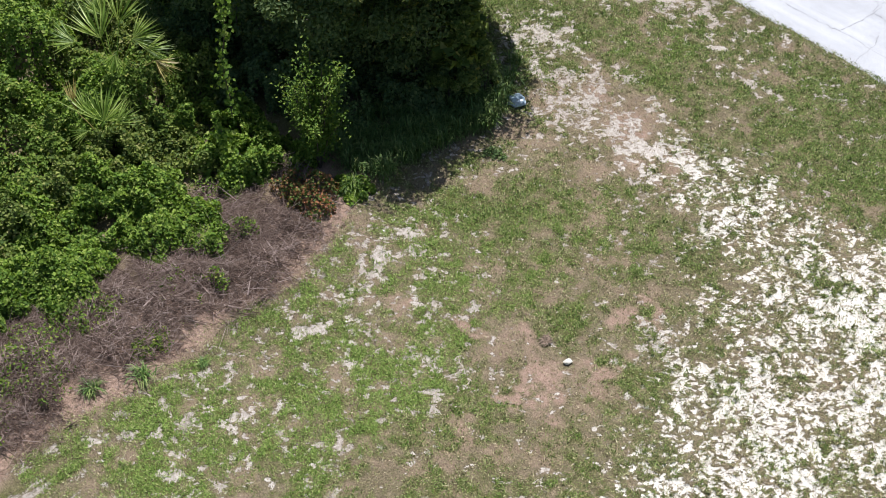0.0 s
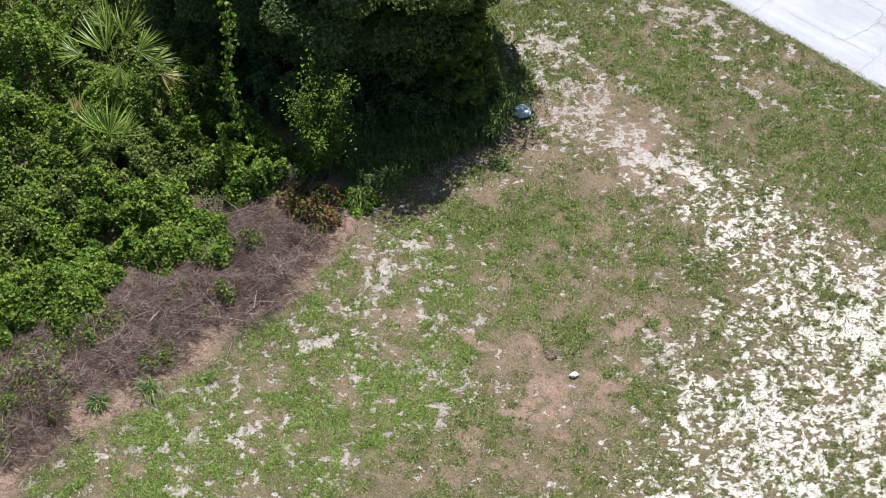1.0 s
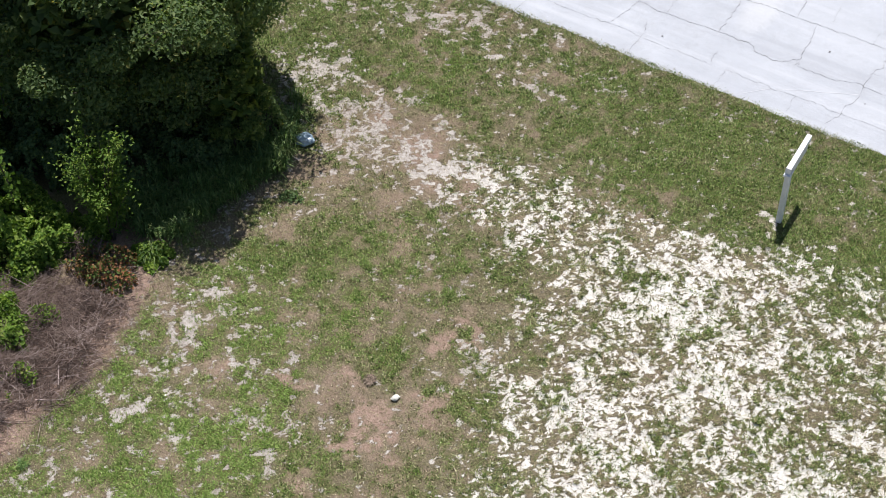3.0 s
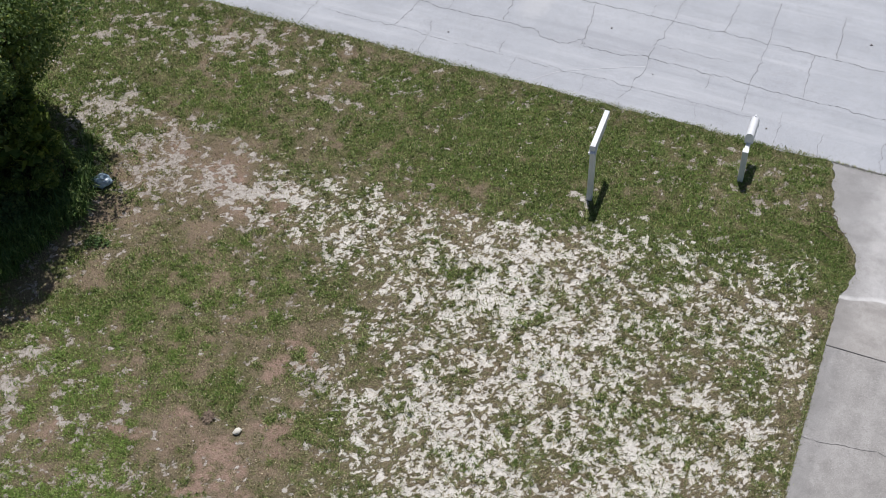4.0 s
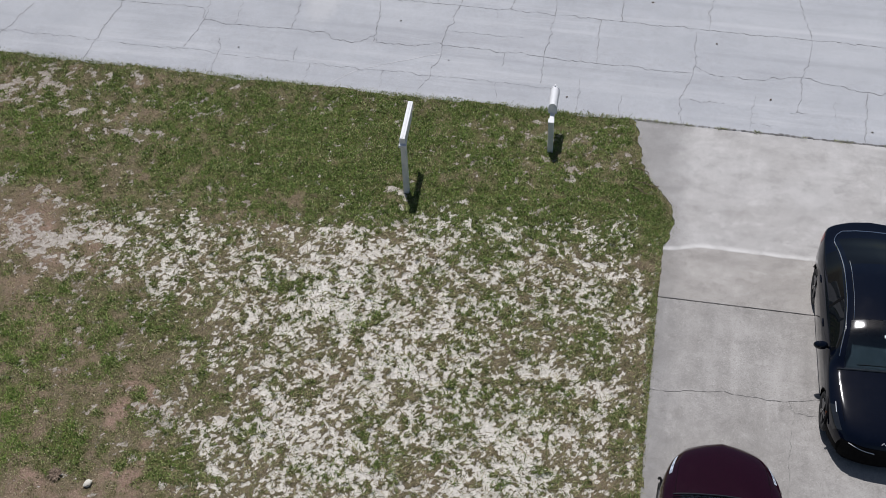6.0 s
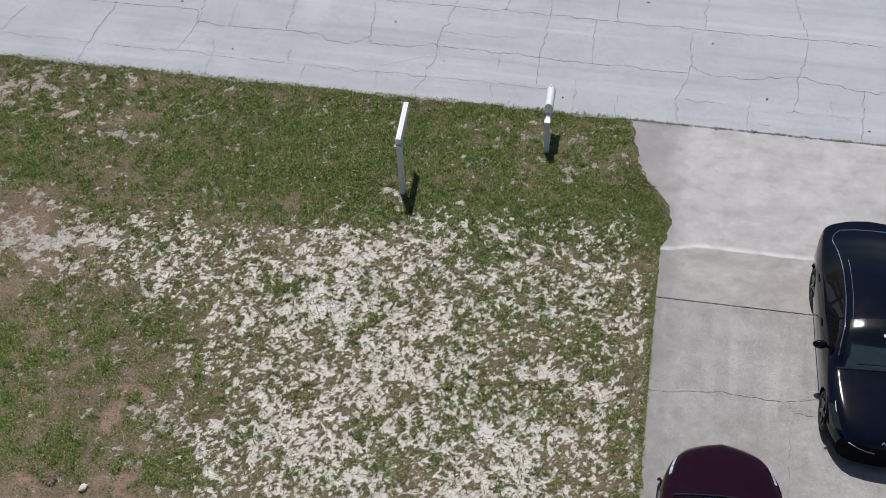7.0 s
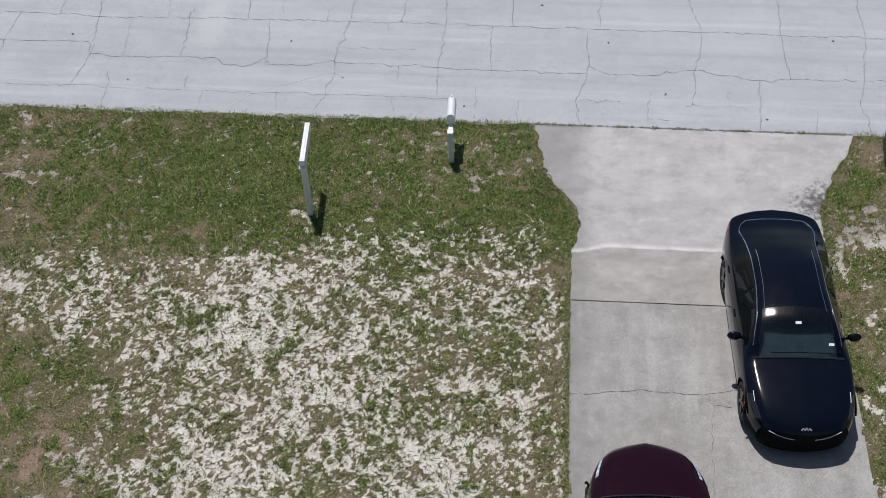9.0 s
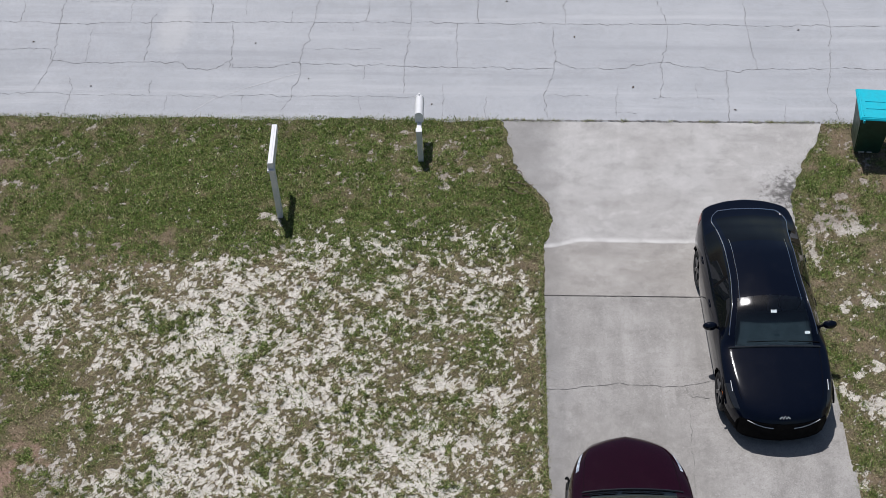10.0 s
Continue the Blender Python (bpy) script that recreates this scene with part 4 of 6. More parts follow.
def sticks(name, start, end, thick, mat, parent):
    """Thin straight stalks of three sides each, tapering."""
    n = len(start)
    d = end - start
    d /= np.linalg.norm(d, axis=1, keepdims=True) + 1e-9
    up = np.where(np.abs(d[:, 2:3]) > 0.9, np.array([[1.0, 0, 0]]), np.array([[0, 0, 1.0]]))
    a = np.cross(d, up)
    a /= np.linalg.norm(a, axis=1, keepdims=True)
    b = np.cross(d, a)
    t = thick[:, None]
    ring = [a * t, (-0.5 * a + 0.87 * b) * t, (-0.5 * a - 0.87 * b) * t]
    verts = np.stack([start + r for r in ring] + [end + r * 0.35 for r in ring], 1).reshape(-1, 3)
    k = np.arange(n)[:, None] * 6
    quads = np.concatenate([k, k + 1, k + 4, k + 3, k + 1, k + 2, k + 5, k + 4, k + 2, k, k + 3, k + 5], 1).ravel()
    return tagged(fast_mesh(name, verts, 4, quads, mat, parent), kind="stuff" if parent else "")


def limb(points, radii, sides=8):
    """A bent tapering round limb."""
    bm = bmesh.new()
    rings = []
    for i, (p, r) in enumerate(zip(points, radii)):
        d = (Vector(points[min(i + 1, len(points) - 1)]) - Vector(points[max(i - 1, 0)])).normalized()
        q = d.to_track_quat("Z", "Y")
        rings.append([bm.verts.new(Vector(p) + q @ Vector((r * math.cos(2 * math.pi * k / sides), r * math.sin(2 * math.pi * k / sides), 0))) for k in range(sides)])
    for r0, r1 in zip(rings, rings[1:]):
        for k in range(sides):
            bm.faces.new((r0[k], r0[(k + 1) % sides], r1[(k + 1) % sides], r1[k]))
    bm.faces.new(rings[-1])
    return bm


def build_tree(m, radii, height, leaves, clumps, label, mat, seed, leaf=(0.06, 0.125), ground=0.35, flare=0.24):
    """Trunk, limbs and a crown of leafy clumps set round an uneven egg. radii: half the crown's spread; height: of the crown's middle."""
    rng = np.random.default_rng(seed)
    t = thing("tree", m, label, "tree", "trees of the thicket")
    r = random.Random(seed)
    top = (0.2, 0.1, height + 0.4)
    part("trunk", limb([(0, 0, -0.1), (0.06, 0.03, height * 0.35), (0.15, 0.02, height * 0.7), top], [q * min(1.0, radii[0] / 2.5) for q in (0.2, 0.16, 0.12, 0.07)], 10), M_BARK, t)
    centres, spread = [], []
    for i in range(clumps):
        a, k = rng.uniform(0, 2 * np.pi), rng.uniform(0.6, 1.0)
        up = rng.uniform(ground - height, radii[2] * 0.97)
        swell = 1 - 0.6 * (up / radii[2]) ** 3 if up > 0 else 1 + flare * up / height
        c = np.array((radii[0] * swell * k * math.cos(a), radii[1] * swell * k * math.sin(a), height + up * (0.8 + 0.2 * k)))
        centres.append(c)
        spread.append(rng.uniform(0.14, 0.31) * min(radii))
    for c in centres[:: max(1, clumps // 14)]:
        h = min(height * r.uniform(0.35, 0.9), max(0.5, c[2] - 0.3))
        mid = (c[0] * 0.5 + r.uniform(-0.2, 0.2), c[1] * 0.5 + r.uniform(-0.2, 0.2), (h + c[2]) / 2 + 0.15)
        part("limb", limb([(0.08, 0.02, h), mid, tuple(c)], [q * min(1.0, radii[0] / 2.5) for q in (0.08, 0.05, 0.02)], 6), M_BARK, t)
    n = leaves
    which = rng.integers(0, clumps, n)
    c, s = np.array(centres)[which], np.array(spread)[which][:, None]
    d = rng.standard_normal((n, 3))
    d /= np.linalg.norm(d, axis=1, keepdims=True)
    at = c + d * s * (rng.random((n, 1)) ** 0.45) * np.array((1.15, 1.15, 0.8))
    at[:, 2] = np.maximum(at[:, 2], 0.08 + 0.3 * rng.random(n))
    face = d * 0.7 + np.array((0, 0, 0.7)) + 0.55 * rng.standard_normal((n, 3))
    leaf_mesh("crown", at, face, rng.uniform(*leaf, n), mat, t, rng)
    # oversized leaves added deep inside the crown to block light coming through
    q = leaves // 12
    a, up = rng.uniform(0, 2 * np.pi, q), rng.uniform(-0.25 * height, radii[2] * 0.8, q)
    swell = np.where(up > 0, 1 - 0.6 * np.clip(up / radii[2], 0, 1) ** 3, 1 + flare * up / height) * rng.uniform(0.25, 0.82, q)
    inside = np.stack([radii[0] * swell * np.cos(a), radii[1] * swell * np.sin(a), height + up], 1)
    leaf_mesh("crown_light_block", inside, np.array((0, 0, 1.0)) + 0.6 * rng.standard_normal((q, 3)), rng.uniform(0.2, 0.34, q), mat, t, rng, 0.7)
    k = leaves // 40
    pick = rng.integers(0, n, k)
    sticks("branchwork", at[pick], at[pick] + (c[pick] - at[pick]) * 0.6 + 0.05 * rng.standard_normal((k, 3)), rng.uniform(0.004, 0.009, k), M_BARK, t)
    return t


def build_bush(x, y, rx, ry, high, leaves, mat, label, seed, leaf=(0.045, 0.11), name="bush", turn=0.0, bare=0.0, dome=2.0):
    """A low mound of leaves over a tangle of stems, with hollows in its top."""
    rng = np.random.default_rng(seed)
    b = thing(name, pose(x, y, 0, 0, 0, turn), label, "bush", "bushes of the thicket")
    a, q = rng.uniform(0, 2 * np.pi, leaves), np.sqrt(rng.random(leaves))
    edge = 1 + 0.16 * np.sin(3 * a + seed) + 0.12 * np.sin(7 * a + 2 * seed) + 0.08 * np.sin(13 * a + 3 * seed)
    px, py = rx * q * edge * np.cos(a), ry * q * edge * np.sin(a)
    lump = fbm(px + 13 * seed, py, 0.75, 3, 200 + seed)
    h = high * np.clip(1 - q ** (2 * dome), 0, 1) ** 0.5 * (0.78 + 0.34 * lump)
    keep = (rng.random(leaves) > bare) & (fbm(px + 7 * seed, py, 0.55, 2, 300 + seed) > -1.05)
    depth = rng.random(leaves) ** 2.2
    pz = np.maximum(h - depth * np.minimum(h, 0.55) * 0.9, 0.03)
    at = np.stack([px, py, pz], 1)[keep]
    face = np.stack([np.cos(a) * q * 0.5, np.sin(a) * q * 0.5, np.ones(leaves)], 1)[keep] + 0.7 * rng.standard_normal((keep.sum(), 3))
    n = len(at)
    leaf_mesh("foliage", at, face, rng.uniform(*leaf, n), mat, b, rng, 0.75)
    k = max(30, n // 50)
    pick = rng.integers(0, n, k)
    foot = np.stack([at[pick, 0] * 0.75, at[pick, 1] * 0.75, np.zeros(k)], 1)
    sticks("branchwork", foot, at[pick] - np.array((0, 0, 0.02)), rng.uniform(0.004, 0.011, k), M_BARK, b)
    return b


def fan(bm, hub, way, up, reach, blades, spread, rng):
    """One fan-shaped palm leaf: stiff pleated blades spreading from its hub."""
    way, up = way.normalized(), up.normalized()
    side = way.cross(up).normalized()
    up = side.cross(way).normalized()
    for i in range(blades):
        a = radians(-spread / 2 + spread * i / (blades - 1)) + rng.uniform(-0.05, 0.05)
        d = way * math.cos(a) + side * math.sin(a) + up * rng.uniform(-0.3, 0.3)
        s = up.cross(d).normalized()
        long = reach * (1 - 0.35 * abs(a) / math.pi) * rng.uniform(0.8, 1.08)
        w = long * 0.021
        p0, p1 = hub, hub + d * long * 0.5 + up * long * 0.04
        p2 = hub + d * long - up * long * rng.uniform(0.0, 0.14)
        v = [bm.verts.new(q) for q in (p0, p1 - s * w + up * w * 0.7, p1, p1 + s * w + up * w * 0.7, p2)]
        for f in ((0, 1, 2), (0, 2, 3), (1, 4, 2), (2, 4, 3)):
            bm.faces.new([v[k] for k in f])


def build_palmetto(m, fans, label, seed):
    """Fan palm: a short stem and stalked fans. fans: hub, the way the fan points, reach, spread, whether it is dry."""
    rng = random.Random(seed)
    p = thing("fan_palm", m, label, "palm", "palms of the thicket")
    part("stem", limb([(0, 0, 0), (0.03, 0, 0.25), (0.05, 0.03, 0.5)], (0.12, 0.11, 0.08), 9), M_BARK, p)
    for hub, way, reach, spread, dry in fans:
        hub, way = Vector(hub), Vector(way)
        bm = bmesh.new()
        fan(bm, hub, way, Vector((0.55, -0.5, 0.7)), reach * 0.8, max(12, int(spread / 5)), spread, rng)
        frond = part("frond", bm, M_PALM_DRY if dry else M_PALM, p, "yellowed dry fan" if dry else "")
        mid = Vector((hub.x * 0.5 + 0.03, hub.y * 0.5, 0.48 + (hub.z - 0.48) * 0.65))
        part("stalk", limb([(0.05, 0.03, 0.48), mid, hub], (0.014, 0.011, 0.008), 5), M_PALM_DRY if dry else M_PALM, frond)
    return p


def build_sapling(x, y, stems, high, leaves, mat, label, seed):
    """A young open tree: thin stems leaning apart, leaves in loose sprays along their upper part."""
    rng = np.random.default_rng(seed)
    t = thing("sapling", pose(x, y, 0), label, "tree")
    at = []
    for k in range(stems):
        a = rng.uniform(0, 2 * np.pi)
        reach, h = rng.uniform(0.15, 0.75), high * rng.uniform(0.55, 1.0)
        tip = np.array((math.cos(a) * reach, math.sin(a) * reach, h))
        mid = tip * np.array((0.35, 0.35, 0.55))
        part("stem", limb([(0, 0, -0.05), tuple(mid), tuple(tip)], (0.014, 0.01, 0.004), 5), M_BARK, t)
        n = leaves // stems
        u = rng.uniform(0.3, 1.03, n)[:, None]
        line = np.where(u < 0.55, mid * u / 0.55, mid + (tip - mid) * (u - 0.55) / 0.45)
        spray = rng.integers(0, 7, n)
        sprays = rng.standard_normal((7, 3)) * np.array((0.13, 0.13, 0.09))
        at.append(line + sprays[spray] * rng.uniform(0.3, 1.3, (n, 1)) + rng.standard_normal((n, 3)) * 0.035)
    at = np.concatenate(at)
    at[:, 2] = np.maximum(at[:, 2], 0.05)
    face = np.array((0.1, -0.1, 1.0)) + 0.5 * rng.standard_normal((len(at), 3))
    leaf_mesh("foliage", at, face, rng.uniform(0.05, 0.095, len(at)), mat, t, rng, 0.5)
    return t


def build_strand(m, long, lean, leaves, label, seed):
    """A vine's hanging strand of broad leaves along a stem. lean: way from foot to top."""
    rng = np.random.default_rng(seed)
    v = thing("vine", m, label, "vine", "hanging vines")
    top = np.array(lean) * long
    t = rng.random(leaves)
    sway = 0.06 * np.sin(t * 9 + seed)
    at = t[:, None] * top + np.stack([sway, 0.5 * sway, np.zeros(leaves)], 1) + rng.standard_normal((leaves, 3)) * np.array((0.085, 0.085, 0.04))
    face = np.array((0.6, -0.6, 0.5)) + 0.45 * rng.standard_normal((leaves, 3))
    leaf_mesh("foliage", at, face, rng.uniform(0.07, 0.13, leaves), M_VINE, v, rng, 0.8)
    pts = [tuple(top * k / 6 + np.array((0.06 * math.sin(k * 1.5 + seed), 0.03 * math.sin(k * 1.5 + seed), 0))) for k in range(7)]
    part("stem", limb(pts, [0.012] * 7, 5), M_BARK, v)
    return v


def build_tuft(name, x, y, spread, high, blades, mat, label, category, seed, group=""):
    """A tuft of long bent blades from one root."""
    rng = np.random.default_rng(seed)
    t = thing(name, pose(x, y, 0), label, category, group)
    a, lean = rng.uniform(0, 2 * np.pi, blades), rng.uniform(0.1, 1.0, blades)
    foot = np.stack([rng.normal(0, spread * 0.25, blades), rng.normal(0, spread * 0.25, blades), np.full(blades, -0.01)], 1)
    h = high * rng.uniform(0.5, 1.1, blades)
    out = np.stack([np.cos(a), np.sin(a)], 1)
    mid, tip = foot.copy(), foot.copy()
    mid[:, :2] += out * (lean * spread * 0.5)[:, None]
    mid[:, 2] = h * 0.75
    tip[:, :2] += out * (lean * spread * 1.25)[:, None]
    tip[:, 2] = h * (1 - 0.5 * lean)
    side = np.stack([-out[:, 1], out[:, 0], np.zeros(blades)], 1) * rng.uniform(0.006, 0.011, blades)[:, None]
    verts = np.stack([foot - side * 0.7, foot + side * 0.7, mid + side, tip, mid - side], 1).reshape(-1, 3)
    k = np.arange(blades)[:, None] * 5
    tris = np.concatenate([k, k + 1, k + 2, k, k + 2, k + 4, k + 4, k + 2, k + 3], 1).ravel()
    tagged(fast_mesh("foliage", verts, 3, tris, mat, t), kind="stuff")
    return t


def thicket_edge(y):
    """Where the leafy mass begins, as x over y."""
    return np.interp(y, [0, 4.95, 6.3, 8.8, 10.0, 11.2], [-15.9, -15.6, -15.2, -14.8, -15.3, -15.6])


def build_brush():
    """The dead, matted stalks between lawn and thicket."""
    rng = np.random.default_rng(21)
    n = 46000
    y = rng.uniform(1.5, 11.2, n)
    edge, inner = strip_edge(y) - 0.08, thicket_edge(y) - 0.9
    k = rng.random(n)
    x = edge + (inner - edge) * k
    keep = (rng.random(n) < np.clip(0.15 + 3.0 * k, 0, 1)) & (fbm(x, y, 0.6, 3, 401) > -1.1 + 0.7 * (k < 0.12))
    x, y, k = x[keep], y[keep], k[keep]
    n = len(x)
    mat = np.clip(0.16 * np.sin(np.pi * np.clip(k * 1.2, 0, 1)) * (1 + 0.6 * fbm(x, y, 0.7, 3, 411)), 0.01, 0.6)
    z = rng.random(n) * mat * 1.8 + 0.005
    a, tilt = rng.uniform(0, 2 * np.pi, n), rng.normal(0.08, 0.3, n)
    long = rng.gamma(3.0, 0.06, n) + 0.05
    d = np.stack([np.cos(a) * np.cos(tilt), np.sin(a) * np.cos(tilt), np.sin(tilt)], 1) * long[:, None]
    start = np.stack([x, y, z], 1)
    end = start + d
    end[:, 2] = np.maximum(end[:, 2], 0.01)
    ob = sticks("dead_brush", start, end, rng.uniform(0.003, 0.008, n) * (1 + 1.2 * (rng.random(n) > 0.97)), M_TWIG, None)
    tagged(ob, "matted grey-brown dead stalks and twigs along the thicket", "brush", kind="stuff")


def build_litter_grass():
    """Loose straw and stalks strewn over the bare strip and the lawn's dry spots."""
    rng = np.random.default_rng(33)
    n = 13000
    y = rng.uniform(2.0, 13.5, n)
    x = strip_edge(y) + rng.normal(-0.25, 0.55, n)
    a, long = rng.uniform(0, 2 * np.pi, n), rng.uniform(0.03, 0.13, n)
    start = np.stack([x, y, hollow(x, y) + 0.008], 1)
    end = start + np.stack([np.cos(a), np.sin(a), rng.normal(0.1, 0.15, n)], 1) * long[:, None]
    ob = sticks("straw", start, end, rng.uniform(0.002, 0.0045, n), M_DEAD, None)
    tagged(ob, "dry straw strewn on the bare earth strip", "straw", kind="stuff")


build_tree(pose(-17.3, 15.4, 0), (3.65, 3.4, 2.3), 3.6, 185000, 210, "large dense dark-leaved tree with its crown down to the ground", M_TREE, 1, flare=0.4)
# added tree: its brighter leaves stand for sunlight on the large crown's side
build_tree(pose(-14.3, 15.15, 0), (0.6, 0.7, 1.0), 1.7, 12000, 26, "slender brighter-leaved tree added for the large crown's sunlit rim", M_MIX, 4, (0.07, 0.15))
build_tree(pose(-19.4, 13.7, 0), (1.9, 1.7, 2.6), 2.3, 60000, 70, "smaller dark tree grown over with vines in the thicket", M_TREE, 2)
build_tree(pose(-22.5, 17.0, 0), (3.2, 3.0, 2.4), 2.6, 26000, 50, "dark leafy tree behind the thicket", M_TREE, 3)

WILD = "leafy green bush overgrown with broad-leaved vines"
for i, (x, y, rx, ry, high, count, mat) in enumerate((
        (-16.5, 10.7, 1.25, 0.95, 0.95, 10000, M_VINE), (-15.9, 10.75, 0.75, 0.6, 0.85, 4500, M_VINE), (-15.45, 11.4, 0.6, 0.45, 0.55, 2600, M_VINE), (-17.75, 8.35, 0.7, 0.6, 1.0, 4000, M_MIX), (-15.2, 8.85, 0.75, 0.6, 0.45, 3000, M_VINE), (-16.1, 8.2, 1.1, 0.9, 0.6, 7000, M_VINE), (-16.0, 6.3, 0.9, 0.9, 0.5, 6000, M_VINE), (-16.4, 4.8, 0.8, 0.9, 0.5, 5000, M_VINE), (-17.0, 8.1, 1.35, 1.3, 0.85, 13000, M_VINE), (-16.9, 6.0, 1.4, 1.35, 0.75, 13000, M_VINE),
        (-17.3, 3.4, 1.7, 1.8, 0.8, 12000, M_VINE), (-19.4, 7.4, 1.9, 1.6, 1.15, 15000, M_BUSH), (-19.6, 4.6, 1.8, 1.9, 1.1, 12000, M_VINE), (-18.6, 10.3, 1.5, 1.3, 1.15, 14000, M_BUSH),
        (-21.9, 9.0, 1.8, 1.8, 1.5, 14000, M_VINE), (-22.3, 6.0, 1.9, 1.8, 1.4, 11000, M_VINE), (-21.6, 12.2, 1.7, 1.6, 1.3, 12000, M_BUSH), (-24.4, 11.6, 2.0, 2.2, 1.8, 13000, M_BUSH),
        (-25.0, 8.0, 2.0, 2.0, 1.7, 10000, M_VINE), (-24.0, 14.4, 1.8, 1.8, 1.7, 9000, M_BUSH), (-17.6, 9.4, 1.6, 1.2, 0.75, 12000, M_MIX), (-18.2, 5.6, 1.6, 1.6, 0.8, 12000, M_MIX), (-20.6, 10.9, 1.8, 1.3, 1.1, 12000, M_MIX),
        (-20.6, 6.0, 1.6, 1.8, 1.05, 11000, M_MIX), (-18.2, 7.0, 1.4, 1.4, 0.85, 11000, M_MIX), (-23.4, 10.4, 1.7, 1.6, 1.5, 10000, M_MIX), (-19.4, 9.0, 1.4, 1.2, 1.1, 10000, M_VINE),
        (-14.5, 15.5, 0.75, 0.85, 1.4, 7000, M_TREE), (-17.6, 12.4, 1.2, 0.9, 1.0, 9000, M_SHADE), (-16.2, 13.2, 1.1, 0.9, 0.9, 8000, M_SHADE), (-15.2, 14.6, 1.0, 0.9, 0.7, 7000, M_SHADE), (-19.7, 12.4, 1.2, 1.0, 1.2, 9000, M_SHADE), (-18.7, 11.8, 1.0, 0.8, 1.0, 8000, M_MIX))):
    # the mound with tree leaves is added to fill out the large tree's side
    build_bush(x, y, rx, ry, high, count, mat, {M_VINE: WILD, M_MIX: "tangled bush of bright and dull green leaves", M_SHADE: "dark green undergrowth in the tree's shade", M_TREE: "dark leafy mound added to fill out the large tree's crown"}.get(mat, "dull olive bush of small leaves with bare stems"), 10 + i, name="bush")
build_bush(-14.3, 10.95, 0.68, 0.52, 0.5, 2000, M_RED, "low shrub with reddish brown and green leaves", 41, (0.045, 0.085), "shrub", 0, 0.1)
build_bush(-13.85, 11.75, 0.4, 0.35, 0.3, 900, M_VINE, "small green vine clump at the shade's edge", 42, (0.06, 0.1), "shrub")
build_sapling(-14.8, 11.7, 20, 2.7, 4400, M_OLIVE, "young yellow-green sapling growing in front of the dark tree", 43)
for i, (x, y, rx, ry, high, count) in enumerate(((-15.0, 6.0, 0.7, 0.8, 0.42, 900), (-14.7, 4.6, 0.9, 0.8, 0.42, 1100), (-15.2, 3.4, 0.9, 0.8, 0.42, 1000), (-14.2, 3.2, 0.7, 0.6, 0.36, 700), (-14.6, 7.6, 0.4, 0.35, 0.38, 300),
                                                (-15.9, 9.7, 0.5, 0.4, 0.3, 260))):
    build_bush(x, y, rx, ry, high, count, M_BUSH, "sparse low weeds growing through dead stalks", 44 + i, (0.035, 0.07), "shrub", 0, 0.2)

# the way up a fan points as it leans back from the lawn, and sideways along the thicket
LEAN, ASIDE = Vector((-0.35, 0.36, 0.75)), Vector((0.72, 0.69, 0.0))
build_bush(-12.58, 14.5, 0.24, 0.17, 0.12, 260, M_SHADE, "small dark fallen leafy twig lying on the sand", 59, (0.03, 0.07), "fallen_twig", 20)
rb = random.Random(77)
for i in range(16):
    y = rb.uniform(3.0, 9.6)
    x = float(strip_edge(y)) - rb.uniform(0.5, 2.1)
    q = rb.uniform(0.16, 0.38)
    build_bush(x, y, q, q * 0.8, rb.uniform(0.22, 0.4), int(1100 * q), M_BUSH, "small green weed clump among dead stalks", 60 + i, (0.03, 0.065), "shrub", 0, 0.1)
build_palmetto(pose(-19.0, 9.9, 0), [((0.2, -0.22, 2.2), LEAN - 0.35 * ASIDE, 1.15, 95, 0), ((0.03, 0.33, 2.2), LEAN + 0.3 * ASIDE, 0.95, 85, 0), ((0.42, 0.34, 2.0), 0.35 * LEAN + ASIDE, 0.85, 110, 0),
                                     ((0.6, 0.5, 1.75), 0.1 * LEAN + ASIDE, 0.7, 80, 0), ((0.85, 0.5, 1.6), -0.55 * LEAN + 0.8 * ASIDE, 0.75, 75, 1), ((-0.35, -0.5, 1.95), 0.25 * LEAN - ASIDE, 0.8, 85, 0),
                                     ((0.3, -0.05, 1.75), -0.5 * LEAN - 0.1 * ASIDE, 0.6, 110, 0), ((-0.5, 0.3, 2.1), LEAN - 0.6 * ASIDE, 0.8, 90, 0)], "tall fan palm with one yellowed leaf in the thicket", 5)
build_palmetto(pose(-18.2, 8.85, -0.05), [((0.3, 0.02, 1.15), LEAN + 0.1 * ASIDE, 0.95, 150, 0), ((0.5, 0.15, 1.15), 0.6 * LEAN + 0.8 * ASIDE, 0.75, 70, 0), ((0.05, -0.1, 1.2), LEAN - 0.55 * ASIDE, 0.9, 60, 0),
                                        ((-0.3, -0.2, 1.15), LEAN - 0.2 * ASIDE, 0.85, 22, 1), ((0.2, -0.3, 1.05), -0.3 * LEAN - 0.6 * ASIDE, 0.6, 60, 0)], "low fan palm rising from the bushes", 6)
build_strand(pose(-16.55, 10.9, 0.8), 3.1, (-0.04, 0.08, 0.99), 210, "hanging strand of broad bright green vine leaves", 1)
build_strand(pose(-15.45, 10.0, 0.05), 1.3, (-0.55, 0.35, 0.72), 420, "trailing strand of bright green vine leaves", 2)
build_strand(pose(-18.3, 12.6, 0.9), 3.0, (0.05, 0.1, 0.99), 200, "thin strand of vine leaves in the shade", 3)

